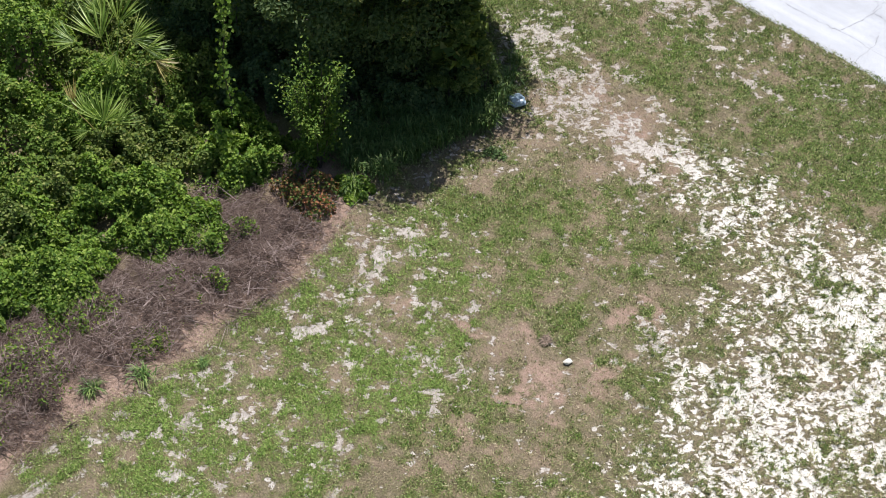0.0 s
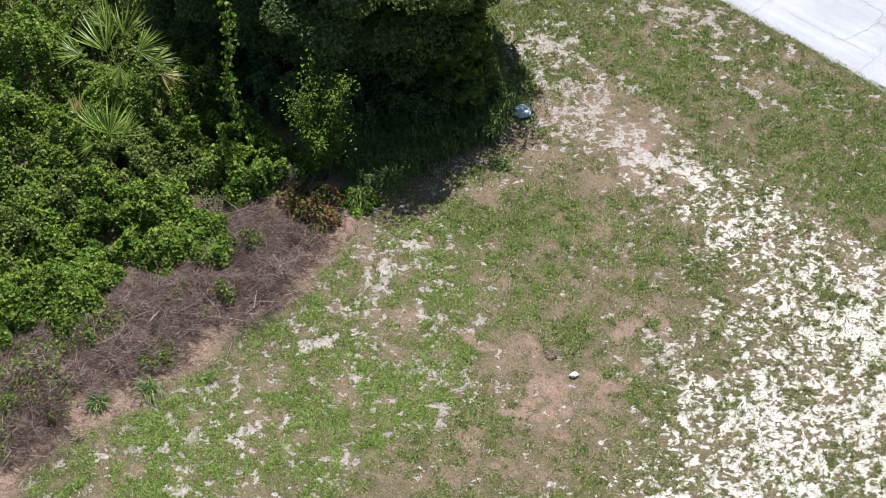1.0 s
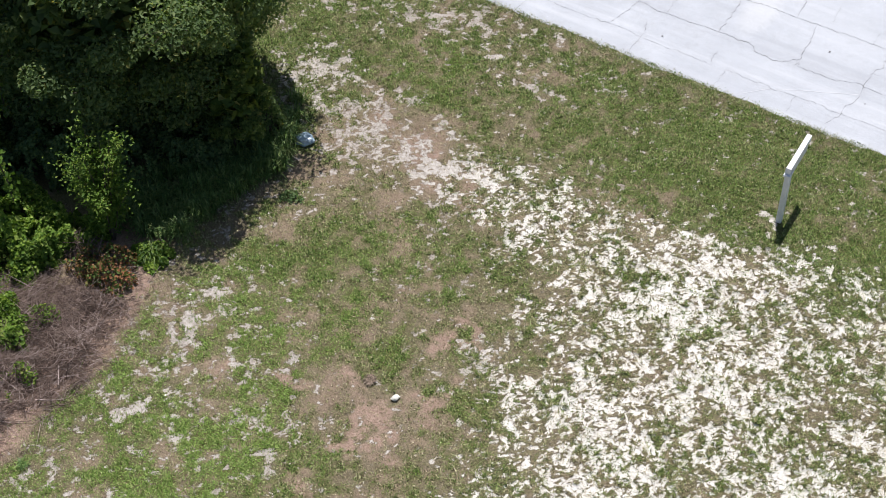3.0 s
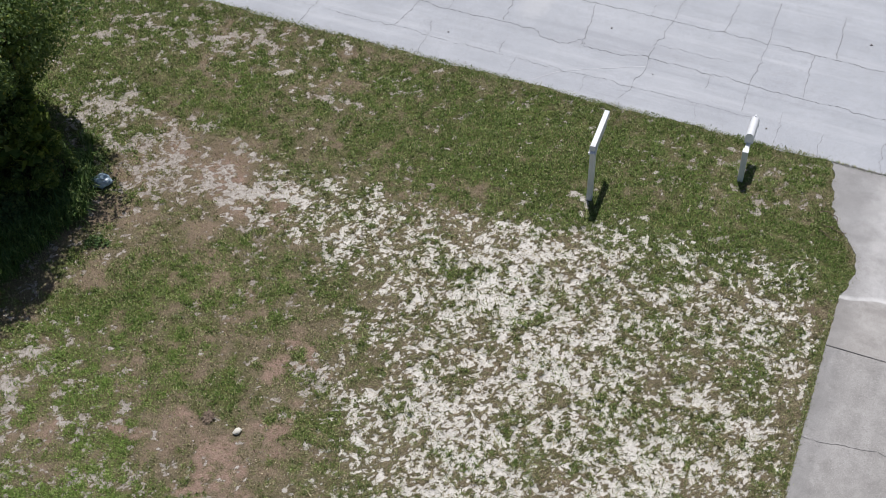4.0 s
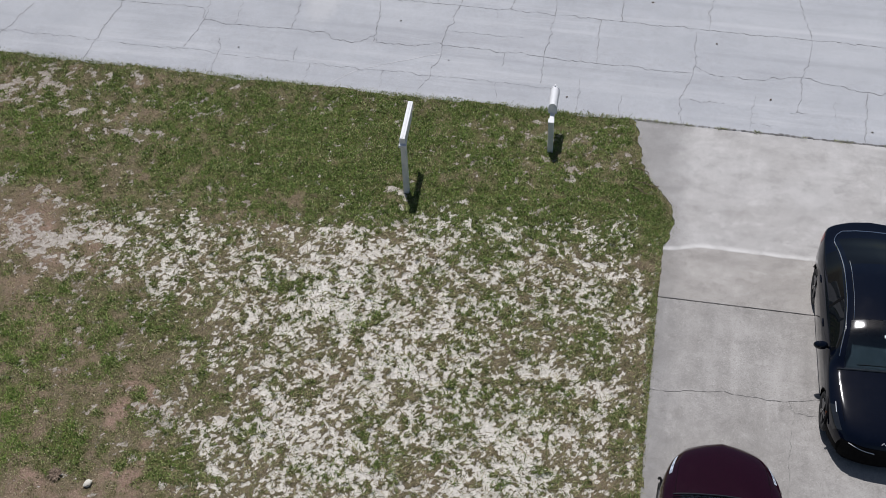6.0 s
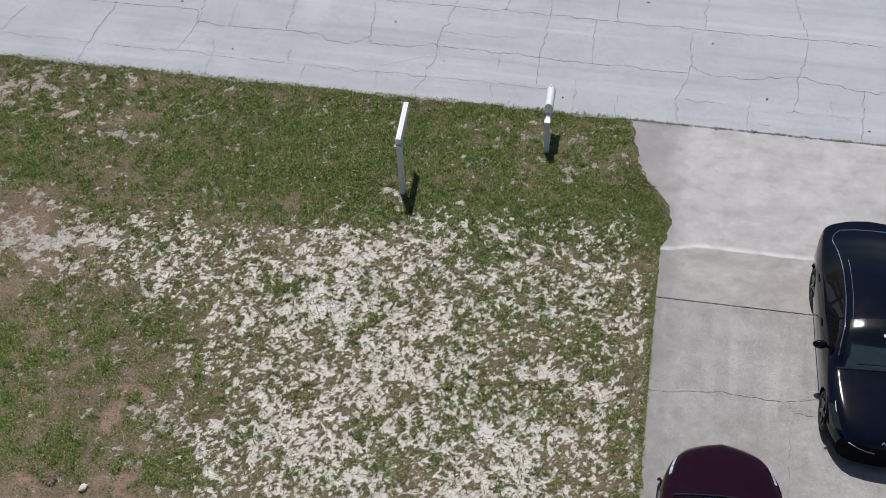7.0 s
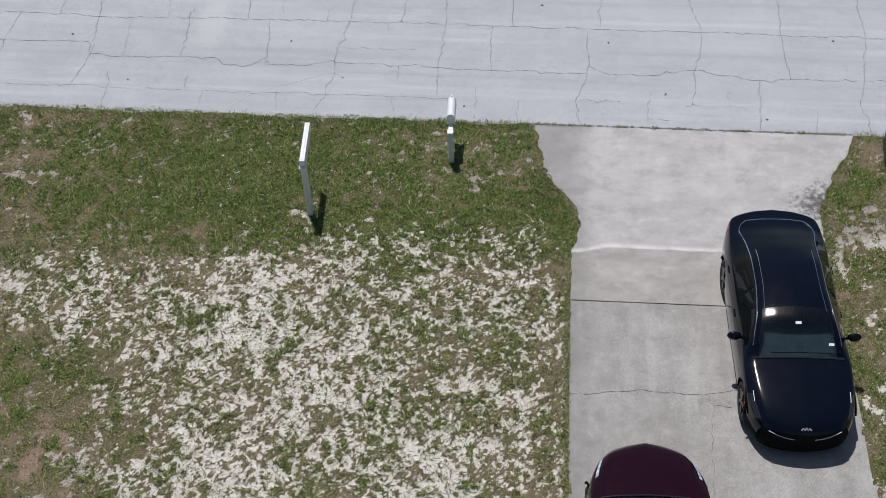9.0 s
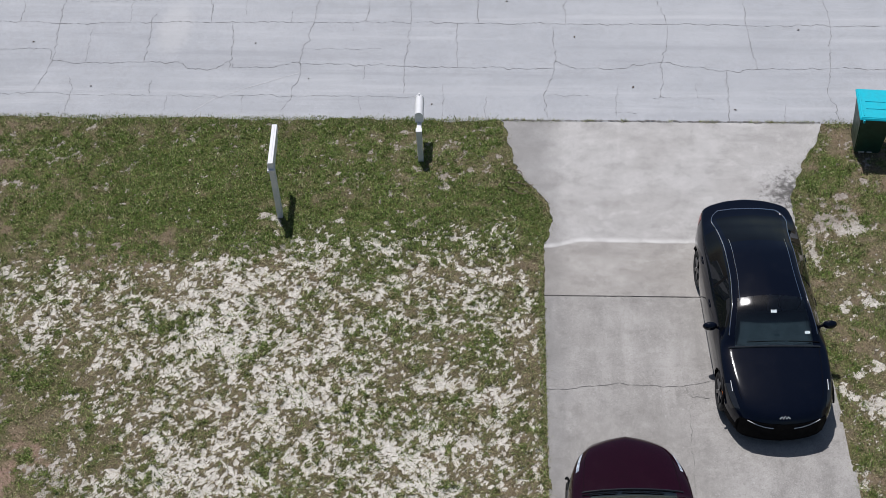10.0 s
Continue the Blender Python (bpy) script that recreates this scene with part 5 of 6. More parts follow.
LONGTUFT = "tuft of long green grass in the tree's shade"
r = random.Random(8)
for i in range(150):
    t = r.random()
    x, y = -14.35 + 0.75 * t + r.uniform(-1.25, 0.45), 11.9 + 3.6 * t + r.uniform(-0.2, 0.5)
    build_tuft("grass_tuft", x, y, 0.3, r.uniform(0.2, 0.5), 80, M_LONG, LONGTUFT, "grass tuft", 500 + i, "tufts under the tree")
for i, (x, y, s, h) in enumerate(((-13.1, 5.95, 0.3, 0.25), (-13.5, 5.15, 0.26, 0.22), (-13.9, 16.4, 0.3, 0.4), (-13.7, 16.1, 0.22, 0.3), (-12.6, 6.9, 0.12, 0.1), (-14.2, 16.9, 0.25, 0.35))):
    build_tuft("weed", x, y, s, h, 110, M_LONG, "bright green weed tuft at the edge of the lawn", "weed", 600 + i, "weeds along the strip")
build_tuft("dead_weed", -8.62, 11.62, 0.13, 0.05, 240, M_DEAD, "flattened grey-brown withered weed in scorched grass", "weed", 700)
build_brush()
build_litter_grass()
build_roots()


# ---- cars ----
def table(rows, at):
    """A smooth curve through (place, value) rows."""
    xs, ys = np.array([r[0] for r in rows], float), np.array([r[1] for r in rows], float)
    d = np.diff(ys) / np.diff(xs)
    m = np.concatenate([[d[0]], np.where(d[1:] * d[:-1] > 0, 2 * d[1:] * d[:-1] / np.where(d[1:] + d[:-1] == 0, 1, d[1:] + d[:-1]), 0), [d[-1]]])
    i = np.clip(np.searchsorted(xs, at) - 1, 0, len(xs) - 2)
    h = xs[i + 1] - xs[i]
    t = np.clip((at - xs[i]) / h, 0, 1)
    return ys[i] * (1 + 2 * t) * (1 - t) ** 2 + h * m[i] * t * (1 - t) ** 2 + ys[i + 1] * t * t * (3 - 2 * t) + h * m[i + 1] * t * t * (t - 1)


def m_paint(name, base, flake, rough=0.12, shine=0.03):
    m, tree, b = material(name, base, rough, 0.0, 0.03)
    n = Net(tree)
    where = tree.nodes.new("ShaderNodeTexCoord").outputs["Object"]
    dust = n.noise(3.0, 5, 0.7, where)
    c = n.mix(n.grey(n.noise(900, 1, 0.5, where), 0.55, 0.7, 0.0, 0.5), base, flake)
    n.link(n.mix(n.grey(dust, 0.5, 0.8, 0.0, 0.008), c, (0.3, 0.28, 0.25)), b.inputs["Base Color"])
    n.link(n.grey(dust, 0.4, 0.75, rough, rough + 0.06), b.inputs["Roughness"])
    b.inputs["Coat Weight"].default_value, b.inputs["Coat Roughness"].default_value = 1.0, shine
    b.inputs["Coat IOR"].default_value = 1.33
    return m


def m_glass(name, tint, clear=1.0, film=0.0):
    m, tree, b = material(name, tint, 0.0, 0.0, 0.5)
    b.inputs["Coat Weight"].default_value, b.inputs["Coat Roughness"].default_value = film, 0.11
    b.inputs["Transmission Weight"].default_value = clear
    b.inputs["IOR"].default_value = 1.45
    return m


M_TYRE = m_plain("tyre", (0.018, 0.018, 0.019), 0.85, vary=0.3)
M_RIM = m_plain("dark_alloy", (0.09, 0.09, 0.095), 0.35, 0.8, vary=0.3)
M_TRIM = m_plain("black_plastic", (0.006, 0.006, 0.007), 0.72, 0.0, 0.06, vary=0.3)
M_CHROME = m_plain("chrome", (0.75, 0.75, 0.76), 0.12, 1.0, vary=0.1, bump=0.0)
M_SEAT = m_plain("grey_seat", (0.14, 0.18, 0.21), 0.8, vary=0.3)
M_DASH = m_plain("dashboard", (0.016, 0.026, 0.032), 0.9, 0.0, 0.1, vary=0.3)
M_LENS = m_plain("clear_lens", (0.60, 0.67, 0.76), 0.12, 0.0, 0.8, scale=14, bump=0.0, tint=(0.10, 0.13, 0.18))
M_DARKLENS = m_plain("smoked_lens", (0.02, 0.022, 0.026), 0.08, 0.0, 0.7, vary=0.3, bump=0.0)
M_STRIP = m_plain("lamp_glint_strip", (0.85, 0.86, 0.88), 0.25, vary=0.05, bump=0.0)
M_AMBER = m_plain("amber_lens", (0.75, 0.16, 0.02), 0.25, vary=0.2, bump=0.0)
M_REDLENS = m_plain("red_lens", (0.35, 0.01, 0.012), 0.15, vary=0.3, bump=0.0)
M_SCREEN = m_glass("windscreen_glass", (0.6, 0.72, 0.75), 1.0, 1.0)
M_TINTED = m_glass("tinted_glass", (0.004, 0.005, 0.007), 0.04)
M_TINTED.node_tree.nodes["Principled BSDF"].inputs["Specular IOR Level"].default_value = 0.3


class Shell:
    """A car's outer skin as a grid: stations from nose to tail, points from sill over the top to sill."""

    def __init__(self, g):
        self.g = g
        s = np.unique(np.concatenate([np.linspace(0, 0.12, 9), np.linspace(0.12, g["long"] - 0.12, 150), np.linspace(g["long"] - 0.12, g["long"], 9)]))
        w, zt, zb, wb, wr, zr = (table(g[k], s) for k in ("w", "top", "belt", "belt_in", "rail", "rail_z"))
        wb, wr = w - wb, np.minimum(wr, w - 0.05)
        low = table(g["low"], s)
        mid = np.minimum(0.52 + g["lift"], low + 0.55 * (zb - low))
        pts = [(0 * w, low), (w - 0.14, low), (w - 0.025, low + 0.09), (w, mid), (w - 0.012, mid + 0.55 * (zb - mid)), (wb, zb), (wr, zr), (wr * 0.55, zt - 0.3 * (zt - zr)), (0 * w, zt)]
        per = 7
        half_x, half_z = [], []
        for k in range(8):
            for j in range(per):
                t = j / per
                p = [pts[max(k - 1, 0)], pts[k], pts[k + 1], pts[k + 2] if k < 7 else (-pts[7][0], pts[7][1])]
                soft = 0.55 if k not in (0,) else 0.0
                for q, out in ((0, half_x), (1, half_z)):
                    line = p[1][q] * (1 - t) + p[2][q] * t
                    curve = 0.5 * (2 * p[1][q] + (p[2][q] - p[0][q]) * t + (2 * p[0][q] - 5 * p[1][q] + 4 * p[2][q] - p[3][q]) * t * t + (3 * p[1][q] - p[0][q] - 3 * p[2][q] + p[3][q]) * t ** 3)
                    out.append(line * (1 - soft) + curve * soft)
        half_x.append(pts[8][0])
        half_z.append(pts[8][1])
        self.per, self.s, self.half = per, s, len(half_x)
        x = np.stack(half_x, 1)
        z = np.stack(half_z, 1)
        self.x = np.concatenate([x, -x[:, -2::-1]], 1)
        self.z = np.concatenate([z, z[:, -2::-1]], 1)
        self.n = self.x.shape[1]
        bow = table(g["bow"], np.abs(self.x).ravel()).reshape(self.x.shape)
        end = np.clip(1 - s / 1.6, 0, 1)[:, None] ** 1.5
        rear = np.clip((s - (g["long"] - 1.3)) / 1.3, 0, 1)[:, None] ** 1.5
        self.y = -s[:, None] - bow * end + bow * 0.7 * rear

    def point(self, i, j):
        return Vector((self.x[i, j], self.y[i, j], self.z[i, j]))

    def skin(self, name, chosen, mat, parent, lift=0.0, label=""):
        """The squares of the grid for which chosen(s, v, x, y, z) holds. v: 0 at the floor's middle to 8 at the top's middle."""
        ni, nj = len(self.s) - 1, self.n - 1
        i, j = np.meshgrid(np.arange(ni), np.arange(nj), indexing="ij")
        sm = (self.s[:-1] + self.s[1:])[:, None] / 2 + 0 * j
        v = (j + 0.5) / self.per
        v = np.where(v > 8, 16 - v, v)
        cx, cy, cz = ((a[:-1, :-1] + a[1:, 1:]) / 2 for a in (self.x, self.y, self.z))
        ok = chosen(sm, v, cx, cy, cz)
        if callable(mat):
            return ok
        a = i * self.n + j
        quads = np.stack([a, a + 1, a + 1 + self.n, a + self.n], 2)[ok]
        used, inverse = np.unique(quads.ravel(), return_inverse=True)
        co = np.stack([self.x.ravel(), self.y.ravel(), self.z.ravel()], 1)[used]
        ob = fast_mesh(name, co, 4, inverse.ravel(), mat, parent, True)
        if lift:
            normals = np.zeros(len(co) * 3)
            ob.data.vertices.foreach_get("normal", normals)
            co = co + normals.reshape(-1, 3) * lift
            ob.data.vertices.foreach_set("co", co.ravel())
        return tagged(ob, label=label)

    def along(self, v, s0, s1, lift=0.006, side=1):
        """Points along the skin at one height of its section."""
        j = int(round(v * self.per))
        j = j if side > 0 else self.n - 1 - j
        return [self.point(i, j) + Vector((0.004 * side, 0, lift)) for i in range(len(self.s)) if s0 <= self.s[i] <= s1]


def tube(points, radius, sides=6):
    return limb([tuple(p) for p in points], [radius] * len(points), sides)


def build_wheel(car, x, y, r, side):
    wheel = new("wheel")
    wheel.parent = car
    wheel.location = (x, y, r)
    turn = Matrix.Rotation(math.pi / 2, 4, "Y")
    prof = [(0.62 * r, -0.09), (0.9 * r, -0.11), (0.985 * r, -0.085), (r, -0.03), (r, 0.03), (0.985 * r, 0.085), (0.9 * r, 0.11), (0.62 * r, 0.09)]
    bm, n = bmesh.new(), 40
    rings = [[bm.verts.new(turn @ Vector((a * math.cos(2 * math.pi * k / n), a * math.sin(2 * math.pi * k / n), b))) for a, b in prof] for k in range(n)]
    for k in range(n):
        for j in range(len(prof)):
            bm.faces.new((rings[k][j], rings[(k + 1) % n][j], rings[(k + 1) % n][(j + 1) % len(prof)], rings[k][(j + 1) % len(prof)]))
    bmesh.ops.recalc_face_normals(bm, faces=bm.faces)
    part("tyre", bm, M_TYRE, wheel, smooth=True)
    bm = bmesh.new()
    bmesh.ops.create_cone(bm, cap_ends=True, segments=32, radius1=0.63 * r, radius2=0.63 * r, depth=0.1, matrix=turn)
    bmesh.ops.create_cone(bm, cap_ends=True, segments=16, radius1=0.13 * r, radius2=0.1 * r, depth=0.05, matrix=Matrix.Translation((side * 0.085, 0, 0)) @ Matrix.Rotation(side * math.pi / 2, 4, "Y"))
    for k in range(5):
        spoke = box(bmesh.new(), side * 0.085 - 0.02, side * 0.085 + 0.02, -0.1 * r, 0.1 * r, 0.1 * r, 0.62 * r, 0.008)
        spoke.transform(Matrix.Rotation(2 * math.pi * k / 5, 4, "X"))
        me = bpy.data.meshes.new("spoke")
        spoke.to_mesh(me)
        bm.from_mesh(me)
        spoke.free()
        bpy.data.meshes.remove(me)
    part("rim", bm, M_RIM, wheel)


def seat(name, car, x, y, wide, mat):
    s = new(name)
    s.parent = car
    s.location = (x, y, 0)
    part("cushion", box(bmesh.new(), -wide / 2, wide / 2, -0.25, 0.27, 0.36, 0.52, 0.05), mat, s)
    bm = box(bmesh.new(), -wide / 2, wide / 2, -0.09, 0.07, 0.0, 0.62, 0.05)
    bm.transform(Matrix.Translation((0, -0.25, 0.5)) @ Matrix.Rotation(radians(16), 4, "X"))
    part("backrest", bm, mat, s)
    count = 1 if wide < 0.8 else 3
    for k in range(count):
        hx = 0 if count == 1 else (k - 1) * 0.42
        bm = box(bmesh.new(), hx - 0.13, hx + 0.13, -0.06, 0.05, 0.0, 0.17, 0.035)
        bm.transform(Matrix.Translation((0, -0.44, 1.12)))
        part("headrest", bm, mat, s)


def build_car(name, m, g, label, paint):
    sh = Shell(g)
    car = thing(name, m, label, "car", "cars on the driveway")
    a0, a1, r, lift = g["axles"][0], g["axles"][1], g["wheel"], g["lift"]
    c0, c1, r0, r1 = g["screen"]          # windscreen foot and head, rear glass head and foot
    d0, d1 = g["doors"]

    def arch(s, v, x, y, z):
        near = np.minimum((-y - a0) ** 2, (-y - a1) ** 2) + (z - r) ** 2
        return (near < (r + 0.045) ** 2) & (v < 4.2) & (v > 0.9)

    def screen(s, v, x, y, z):
        return (s > c0) & (s < c1) & (v > 6.25)

    def rear(s, v, x, y, z):
        return (s > r0) & (s < r1) & (v > 6.3)

    def side(s, v, x, y, z):
        return (s > d0) & (s < d1) & (v > 5.12) & (v < 5.9)

    def lamp(s, v, x, y, z):
        return (s > g["lamp"][0]) & (s < g["lamp"][1]) & (v > g["lamp"][2]) & (v < g["lamp"][3])

    def fascia(s, v, x, y, z):
        return (s < 0.32) & (v < 3.0)

    body = sh.skin("body", lambda *q: ~(arch(*q) | screen(*q) | rear(*q) | side(*q) | fascia(*q)), paint, car)
    sh.skin("lower_bumper", lambda *q: fascia(*q) & ~arch(*q), M_TRIM, car)
    for i in (0, len(sh.s) - 1):
        ring = [sh.point(i, j) for j in range(sh.n - 1)]
        mid = sum(ring, Vector()) / len(ring)
        faces = [(k, (k + 1) % len(ring), len(ring)) for k in range(len(ring))]
        mesh_object("bumper", ring + [mid], faces, M_TRIM if i == 0 else paint, True, body)
    for pane, test, mat in (("windscreen", screen, M_SCREEN), ("rear_window", rear, M_TINTED)):
        glass = sh.skin(pane, test, mat, car)
        glass.visible_shadow = False
    for sgn in (-1, 1):
        for n0, n1 in ((d0, g["pillar"] - 0.03), (g["pillar"] + 0.03, d1)):
            glass = sh.skin("side_window", lambda s, v, x, y, z: side(s, v, x, y, z) & (s > n0) & (s < n1) & (x * sgn > 0), M_TINTED, car)
            glass.visible_shadow = False
        pillar = sh.skin("door_pillar", lambda s, v, x, y, z: side(s, v, x, y, z) & (s > g["pillar"] - 0.035) & (s < g["pillar"] + 0.035) & (x * sgn > 0), M_TRIM, car, 0.003)
        light = sh.skin("headlight", lambda s, v, x, y, z: lamp(s, v, x, y, z) & (x * sgn > 0), g["lens"], car, 0.004)
        sh.skin("tail_light", lambda s, v, x, y, z: (s > g["long"] - 0.35) & (s < g["long"] - 0.04) & (v > 4.1) & (v < 4.9) & (x * sgn > 0), M_REDLENS, car, 0.004)
        for axle in (a0, a1):
            wide = float(table(g["w"], axle))
            ring = [Vector((sgn * (wide - 0.014 - 0.035 * math.sin(radians(t)) ** 2), -axle + (r + 0.05) * math.cos(radians(t)), max(r + (r + 0.05) * math.sin(radians(t)), 0.16))) for t in range(18, 163, 9)]
            part("arch_trim", tube(ring, 0.02, 6), M_TRIM, car)
            build_wheel(car, sgn * (wide - 0.125), -axle, r, sgn)
        # mirror pod and its foot
        mx, my, mz = g["mirror"]
        bm = bmesh.new()
        bmesh.ops.create_icosphere(bm, subdivisions=3, radius=1.0)
        for v in bm.verts:
            v.co = Vector((sgn * mx + v.co.x * 0.125, -my + v.co.y * (0.085 if v.co.y > 0 else 0.05), mz + v.co.z * 0.085))
        pod = part("wing_mirror", bm, paint, car, smooth=True)
        part("mirror_foot", tube([(sgn * (mx - 0.2), -my - 0.02, mz - 0.09), (sgn * (mx - 0.08), -my, mz - 0.03)], 0.025), M_TRIM, pod)
        # door handles and shut lines
        for hs in g["handles"]:
            near = min(range(len(sh.s)), key=lambda i: abs(sh.s[i] - hs))
            j = int(4.45 * sh.per)
            p = sh.point(near, j if sgn > 0 else sh.n - 1 - j)
            part("door_handle", tube([p + Vector((sgn * 0.006, 0.09, 0)), p + Vector((sgn * 0.014, 0, 0)), p + Vector((sgn * 0.006, -0.09, 0))], 0.009), paint, car)
        part("sill", box(bmesh.new(), min(sgn * 0.72, sgn * 0.86), max(sgn * 0.72, sgn * 0.86), -a1 + r + 0.08, -a0 - r - 0.08, 0.15 + lift, 0.24 + lift, 0.02), M_TRIM, car)
        rail = sh.along(6.0, g["chrome"][0], g["chrome"][1] - (0.75 if g["loop"] else 0.0), 0.004, sgn)
        part("chrome_strip", tube(rail, g["chrome_r"], 6), g["strip"], car)
        part("roof_seam", tube(sh.along(6.45, c1 - 0.05, r0 + 0.1, 0.002, sgn), 0.005, 5), g["strip"] if g["seam"] else M_TRIM, car)
        part("bonnet_seam", tube(sh.along(6.0, 0.3, c0 - 0.02, 0.0, sgn), 0.004, 5), M_TRIM, car)
    if g["loop"]:
        bend = []
        for i, at in enumerate(sh.s):
            if g["chrome"][1] - 0.78 < at < g["chrome"][1]:
                v = 6.0 + 0.5 * ((at - g["chrome"][1] + 0.78) / 0.78) ** 8.0
                j = v * sh.per
                k = int(j)
                bend.append(sh.point(i, k).lerp(sh.point(i, k + 1), j - k) + Vector((0.004, 0, 0.005)))
        middle = bend[-1] + Vector((-bend[-1].x, -0.03, 0.02))
        across = bend + [bend[-1].lerp(middle, 0.5) + Vector((0, -0.012, 0.008)), middle] + [bend[-1].lerp(middle, 0.5) * 1.0 + Vector((0, -0.012, 0.008))] + bend[::-1]
        half = len(across) // 2
        line = [Vector((-p.x, p.y, p.z)) if k > half else p for k, p in enumerate(across)]
        part("chrome_strip", tube(line, g["chrome_r"], 6), g["strip"], car)
    # foot of the windscreen, wipers
    near = min(range(len(sh.s)), key=lambda i: abs(sh.s[i] - c0))
    j0 = int(5.9 * sh.per)
    part("cowl", tube([sh.point(near, j) + Vector((0, 0.015, 0.004)) for j in range(j0, sh.n - j0)], 0.016, 6), M_DARKLENS, car)
    for wx in (0.45, -0.25):
        pts = []
        for k in range(8):
            i = near + 2
            xx = wx - 0.62 * k / 7
            j = min(range(j0, sh.n - j0), key=lambda jj: abs(sh.x[i, jj] - xx))
            pts.append(sh.point(i, j) + Vector((0, 0, 0.015)))
        part("wiper", tube(pts, 0.008, 5), M_TRIM, car)
    # front: grille, lower intake, lamp strips and painted edge highlights, badge
    def on_nose(x, z):
        y = -float(table(g["bow"], np.array([abs(x)]))[0])
        return Vector((x, y + 0.006, z))
    gx, gz0, gz1 = g["grille"]
    bm = bmesh.new()
    cols = [[bm.verts.new(on_nose(x, z)) for z in np.linspace(gz0, gz1, 4)] for x in np.linspace(-gx, gx, 13)]
    for c, d in zip(cols, cols[1:]):
        for k in range(3):
            bm.faces.new((c[k], d[k], d[k + 1], c[k + 1]))
    part("grille", bm, M_TRIM, car)
    top_at = lambda x, s: Vector((x, *near_top(sh, x, s)))
    for sgn in (-1, 1):
        pts = [on_nose(sgn * x, z) + Vector((0, 0.008, 0)) for x, z in g["drl"]]
        if pts:
            part("lamp_glint_strip", tube(pts, g["drl_r"], 5), M_STRIP, car)
        # white tubes on the wings imitate highlights along the headlight edges
        pts = [top_at(sgn * x, s) + Vector((0, 0, 0.004)) for x, s in g["edge_glint"]]
        if pts:
            part("lamp_glint_strip", tube(pts, 0.006, 5), M_STRIP, car)
        if g["amber"]:
            sx, sz = g["amber"]
            i = min(range(len(sh.s)), key=lambda k: abs(sh.s[k] - sx))
            p = sh.point(i, int(3.6 * sh.per) if sgn > 0 else sh.n - 1 - int(3.6 * sh.per))
            part("side_marker", box(bmesh.new(), p.x - 0.006, p.x + 0.006, p.y - 0.06, p.y + 0.06, p.z - 0.02, p.z + 0.02, 0.004), M_AMBER, car)
    if g["badge"]:
        zig = [top_at(x, q) + Vector((0, 0, 0.007)) for x, q in g["badge"]]
        part("badge", tube(zig, 0.0065, 5), M_STRIP, car, "plain pale zigzag emblem")
    # inside
    part("cabin_floor", box(bmesh.new(), -0.74, 0.74, -r1 + 0.1, -c0 - 0.1, 0.25 + lift, 0.33 + lift), M_DASH, car)
    part("dashboard", box(bmesh.new(), -0.7, 0.7, -c0 - 0.9, -c0 - 0.08, 0.64 + lift, 0.86 + lift, 0.08), M_DASH, car)
    part("parcel_shelf", box(bmesh.new(), -0.6, 0.6, -r1 + 0.05, -r0 - 0.35, 0.9 + lift, 0.94 + lift, 0.02), M_DASH, car)
    ring = [(-0.37 + 0.18 * math.cos(t * math.pi / 12), -c0 - 0.97 - 0.07 * math.sin(t * math.pi / 12), 0.88 + lift + 0.165 * math.sin(t * math.pi / 12)) for t in range(25)]
    part("steering_wheel", tube(ring, 0.016, 6), M_TRIM, car)
    for x in (-0.37, 0.37):
        seat("front_seat", car, x, -c0 - 1.02, 0.52, M_SEAT)
    seat("rear_seat", car, 0, -r0 + 0.5, 1.25, M_DASH)
    for tx, ts, w in g["tags"]:
        p = top_at(tx, ts)
        bm = box(bmesh.new(), -w, w, -w * 0.5, w * 0.5, -0.002, 0.002)
        bm.transform(Matrix.Translation(p - Vector((0, 0, 0.03))) @ Matrix.Rotation(radians(-28), 4, "X"))
        part("paper_tag", bm, M_STRIP, car)
    return car


def near_top(sh, x, s):
    """Place along the car and height of the upper skin over a point of its plan."""
    lo = 4 * sh.per
    j = min(range(lo, sh.n - lo), key=lambda jj: abs(sh.x[int(np.clip(np.searchsorted(sh.s, s), 0, len(sh.s) - 1)), jj] - x))
    i = int(np.argmin(np.abs(-sh.y[:, j] - s)))
    return sh.y[i, j], sh.z[i, j]


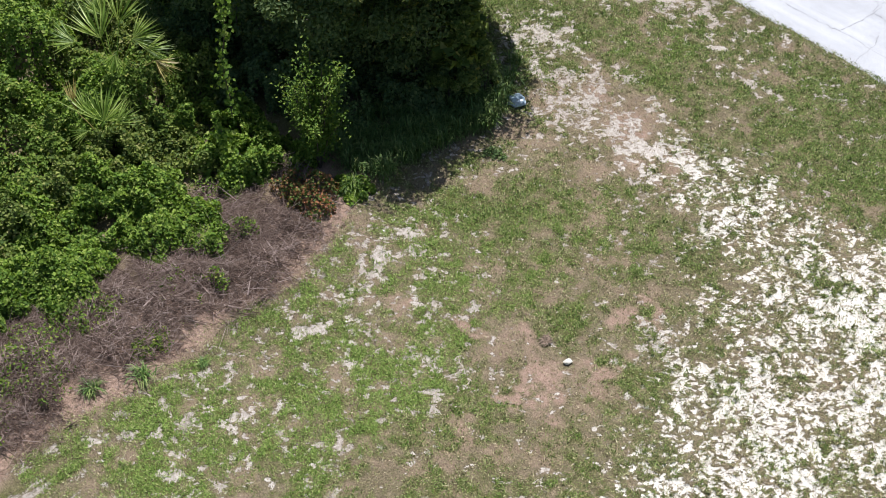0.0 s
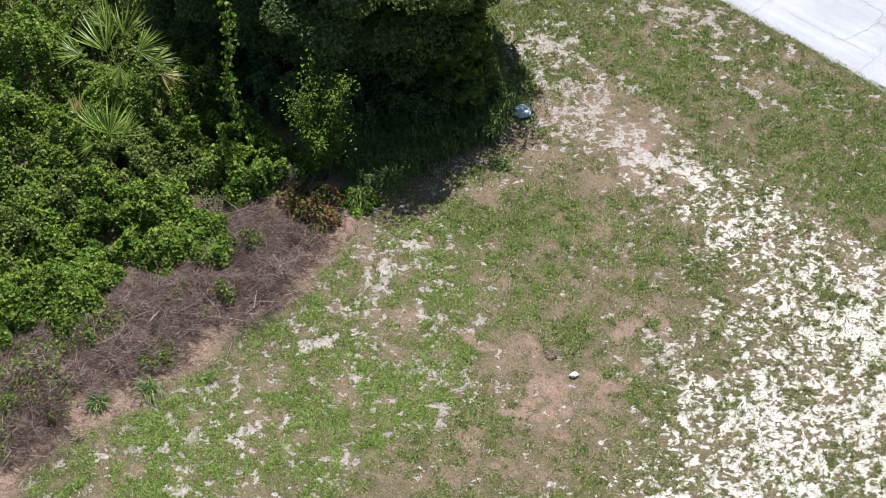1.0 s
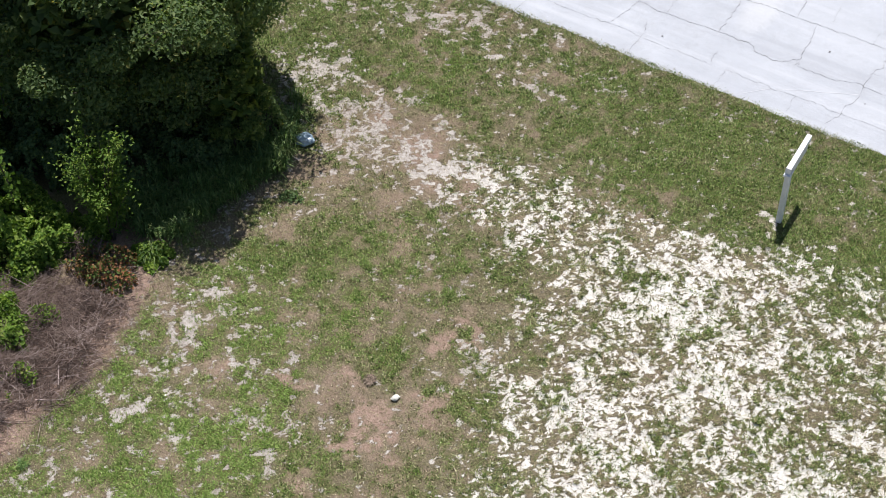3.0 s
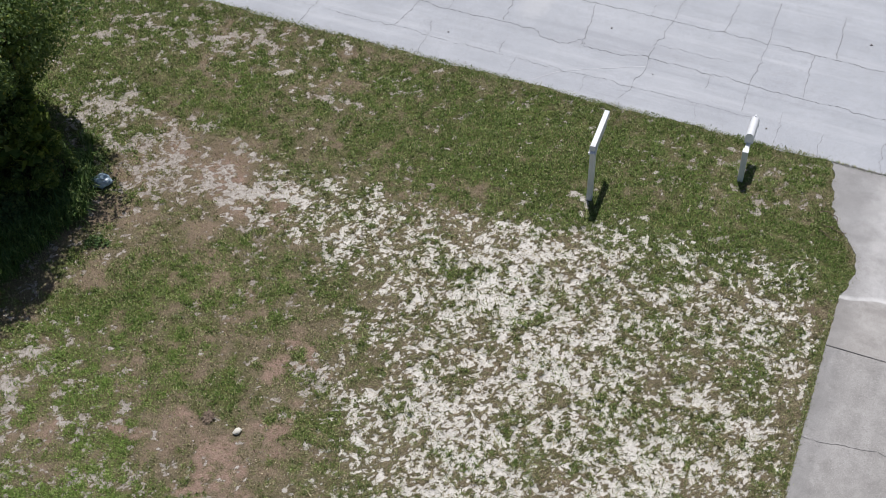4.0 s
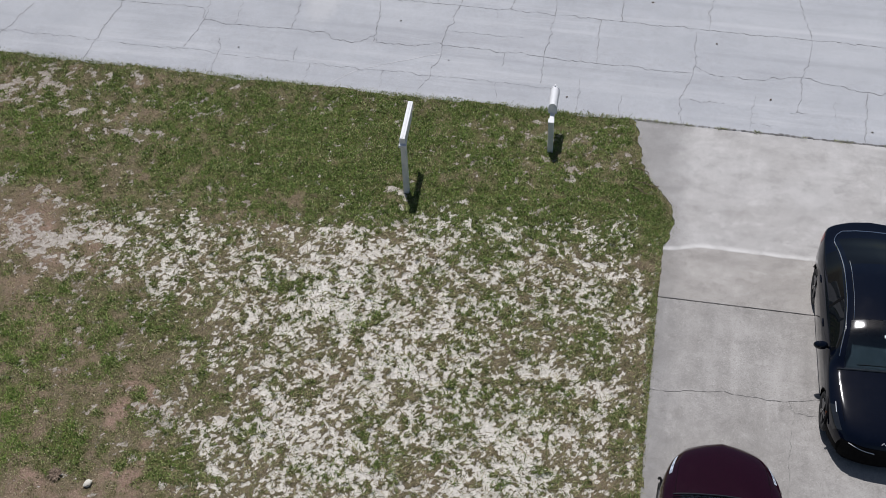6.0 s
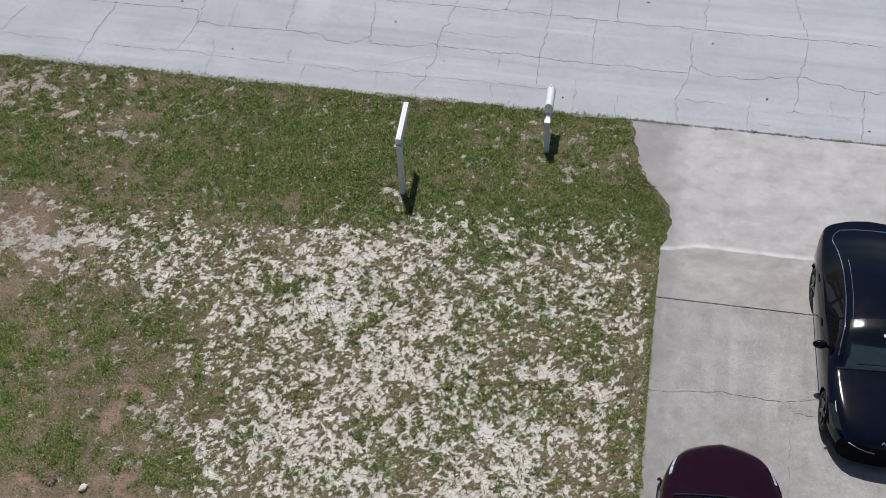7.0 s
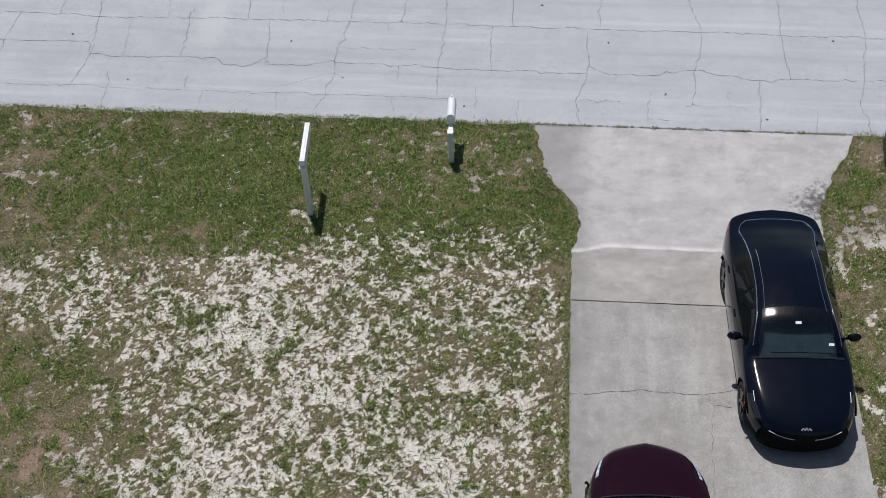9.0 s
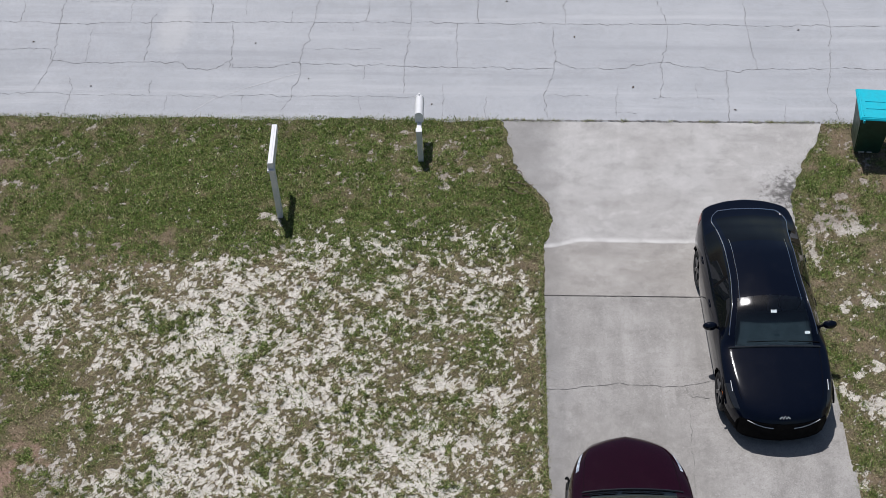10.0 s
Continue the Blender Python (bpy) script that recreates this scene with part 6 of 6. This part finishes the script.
SEDAN = dict(
    long=4.905, lift=0.0, wheel=0.345, axles=(0.93, 3.78), screen=(1.36, 2.14, 3.5, 4.38), doors=(1.72, 4.0), pillar=2.72,
    w=[(0, 0.76), (0.08, 0.82), (0.25, 0.89), (0.6, 0.935), (1.2, 0.955), (2.5, 0.96), (3.8, 0.955), (4.4, 0.92), (4.75, 0.86), (4.905, 0.78)],
    low=[(0, 0.17), (0.3, 0.17), (1, 0.17), (3.9, 0.17), (4.6, 0.22), (4.905, 0.34)],
    top=[(0, 0.62), (0.05, 0.70), (0.15, 0.76), (0.5, 0.86), (1.0, 0.945), (1.36, 1.0), (1.7, 1.235), (2.0, 1.392), (2.25, 1.43), (2.7, 1.455), (3.1, 1.44), (3.5, 1.38), (4.0, 1.235), (4.4, 1.11), (4.7, 1.07), (4.84, 1.06), (4.905, 0.98)],
    belt=[(0, 0.58), (0.15, 0.66), (0.5, 0.75), (1.0, 0.84), (1.5, 0.90), (2.5, 0.935), (3.6, 0.985), (4.3, 1.0), (4.8, 0.99), (4.905, 0.9)],
    belt_in=[(0, 0.05), (0.5, 0.05), (1.2, 0.055), (2.0, 0.075), (3.6, 0.085), (4.3, 0.08), (4.905, 0.06)],
    rail=[(0, 0.60), (0.5, 0.70), (1.2, 0.745), (1.45, 0.75), (2.1, 0.65), (2.8, 0.60), (3.4, 0.60), (3.9, 0.625), (4.35, 0.68), (4.905, 0.62)],
    rail_z=[(0, 0.63), (0.15, 0.735), (0.5, 0.825), (1.0, 0.905), (1.38, 0.965), (1.7, 1.14), (2.0, 1.265), (2.25, 1.31), (2.7, 1.335), (3.2, 1.325), (3.7, 1.225), (4.1, 1.12), (4.45, 1.045), (4.8, 1.03), (4.905, 0.95)],
    bow=[(0, 0), (0.3, 0.03), (0.6, 0.12), (0.8, 0.26), (0.93, 0.4)], lamp=(0.12, 0.6, 4.15, 5.6), lens=M_DARKLENS, mirror=(1.03, 1.85, 0.98), handles=(2.5, 3.5),
    chrome=(1.55, 4.6), chrome_r=0.010, strip=M_CHROME, seam=True, loop=True, grille=(0.72, 0.2, 0.62), drl=[(0.17, 0.51), (0.3, 0.525), (0.42, 0.55), (0.52, 0.585), (0.6, 0.61)], drl_r=0.007,
    edge_glint=[(0.80, 0.58), (0.805, 0.66), (0.81, 0.76)], amber=(0.5, 0.5), badge=((-0.085, 0.05), (-0.05, 0.085), (-0.028, 0.05), (0.0, 0.085), (0.028, 0.05), (0.05, 0.085), (0.085, 0.05)), tags=[(-0.02, 1.86, 0.05), (-0.58, 1.6, 0.045)])
CROSSOVER = dict(
    long=4.7, lift=0.12, wheel=0.36, axles=(0.95, 3.65), screen=(1.2, 2.0, 3.95, 4.5), doors=(1.65, 4.0), pillar=2.6,
    w=[(0, 0.74), (0.06, 0.80), (0.2, 0.86), (0.5, 0.935), (1.0, 0.985), (1.4, 1.0), (3.8, 1.0), (4.4, 0.96), (4.7, 0.82)],
    low=[(0, 0.34), (0.3, 0.28), (1, 0.25), (3.9, 0.25), (4.4, 0.32), (4.7, 0.45)],
    top=[(0, 0.86), (0.05, 0.92), (0.15, 0.965), (0.5, 1.04), (0.8, 1.08), (1.2, 1.12), (1.6, 1.32), (2.05, 1.55), (2.7, 1.65), (3.5, 1.63), (4.0, 1.56), (4.5, 1.2), (4.7, 1.0)],
    belt=[(0, 0.74), (0.15, 0.83), (0.5, 0.93), (1.0, 1.0), (1.5, 1.04), (3.6, 1.1), (4.4, 1.1), (4.7, 0.95)],
    belt_in=[(0, 0.05), (0.5, 0.06), (1.2, 0.065), (2.0, 0.09), (3.6, 0.1), (4.7, 0.06)],
    rail=[(0, 0.58), (0.5, 0.70), (1.1, 0.745), (1.4, 0.76), (2.05, 0.66), (2.8, 0.62), (3.8, 0.62), (4.3, 0.66), (4.7, 0.62)],
    rail_z=[(0, 0.83), (0.15, 0.935), (0.5, 1.0), (0.9, 1.05), (1.22, 1.085), (1.7, 1.32), (2.05, 1.47), (2.7, 1.56), (3.6, 1.54), (4.1, 1.42), (4.5, 1.16), (4.7, 0.98)],
    bow=[(0, 0), (0.25, 0.05), (0.5, 0.13), (0.7, 0.24), (0.85, 0.38), (0.96, 0.5)], lamp=(0.14, 0.6, 5.25, 5.62), lens=M_LENS, mirror=(1.08, 1.75, 1.12), handles=(2.4, 3.4),
    chrome=(1.5, 4.0), chrome_r=0.01, strip=M_TRIM, seam=False, loop=False, grille=(0.4, 0.6, 0.8), drl=[], drl_r=0.01, edge_glint=[], amber=None, badge=(), tags=[(0.35, 1.45, 0.05)])

M_BLACK = m_paint("black_paint", (0.002, 0.0035, 0.009), (0.004, 0.008, 0.024), 0.12, 0.075)
M_MAROON = m_paint("maroon_paint", (0.011, 0.0012, 0.005), (0.055, 0.006, 0.026), 0.2, 0.05)
build_car("sedan", pose(4.95, 13.88, DRIVE_Z - 0.008, 0, 0, 182), SEDAN, "glossy black sedan with a chrome window line, parked on the driveway", M_BLACK)
build_car("crossover", pose(2.27, 13.42, DRIVE_Z - 0.008, 0, 0, 1.5), CROSSOVER, "dark maroon car with pale headlights, parked on the driveway", M_MAROON)
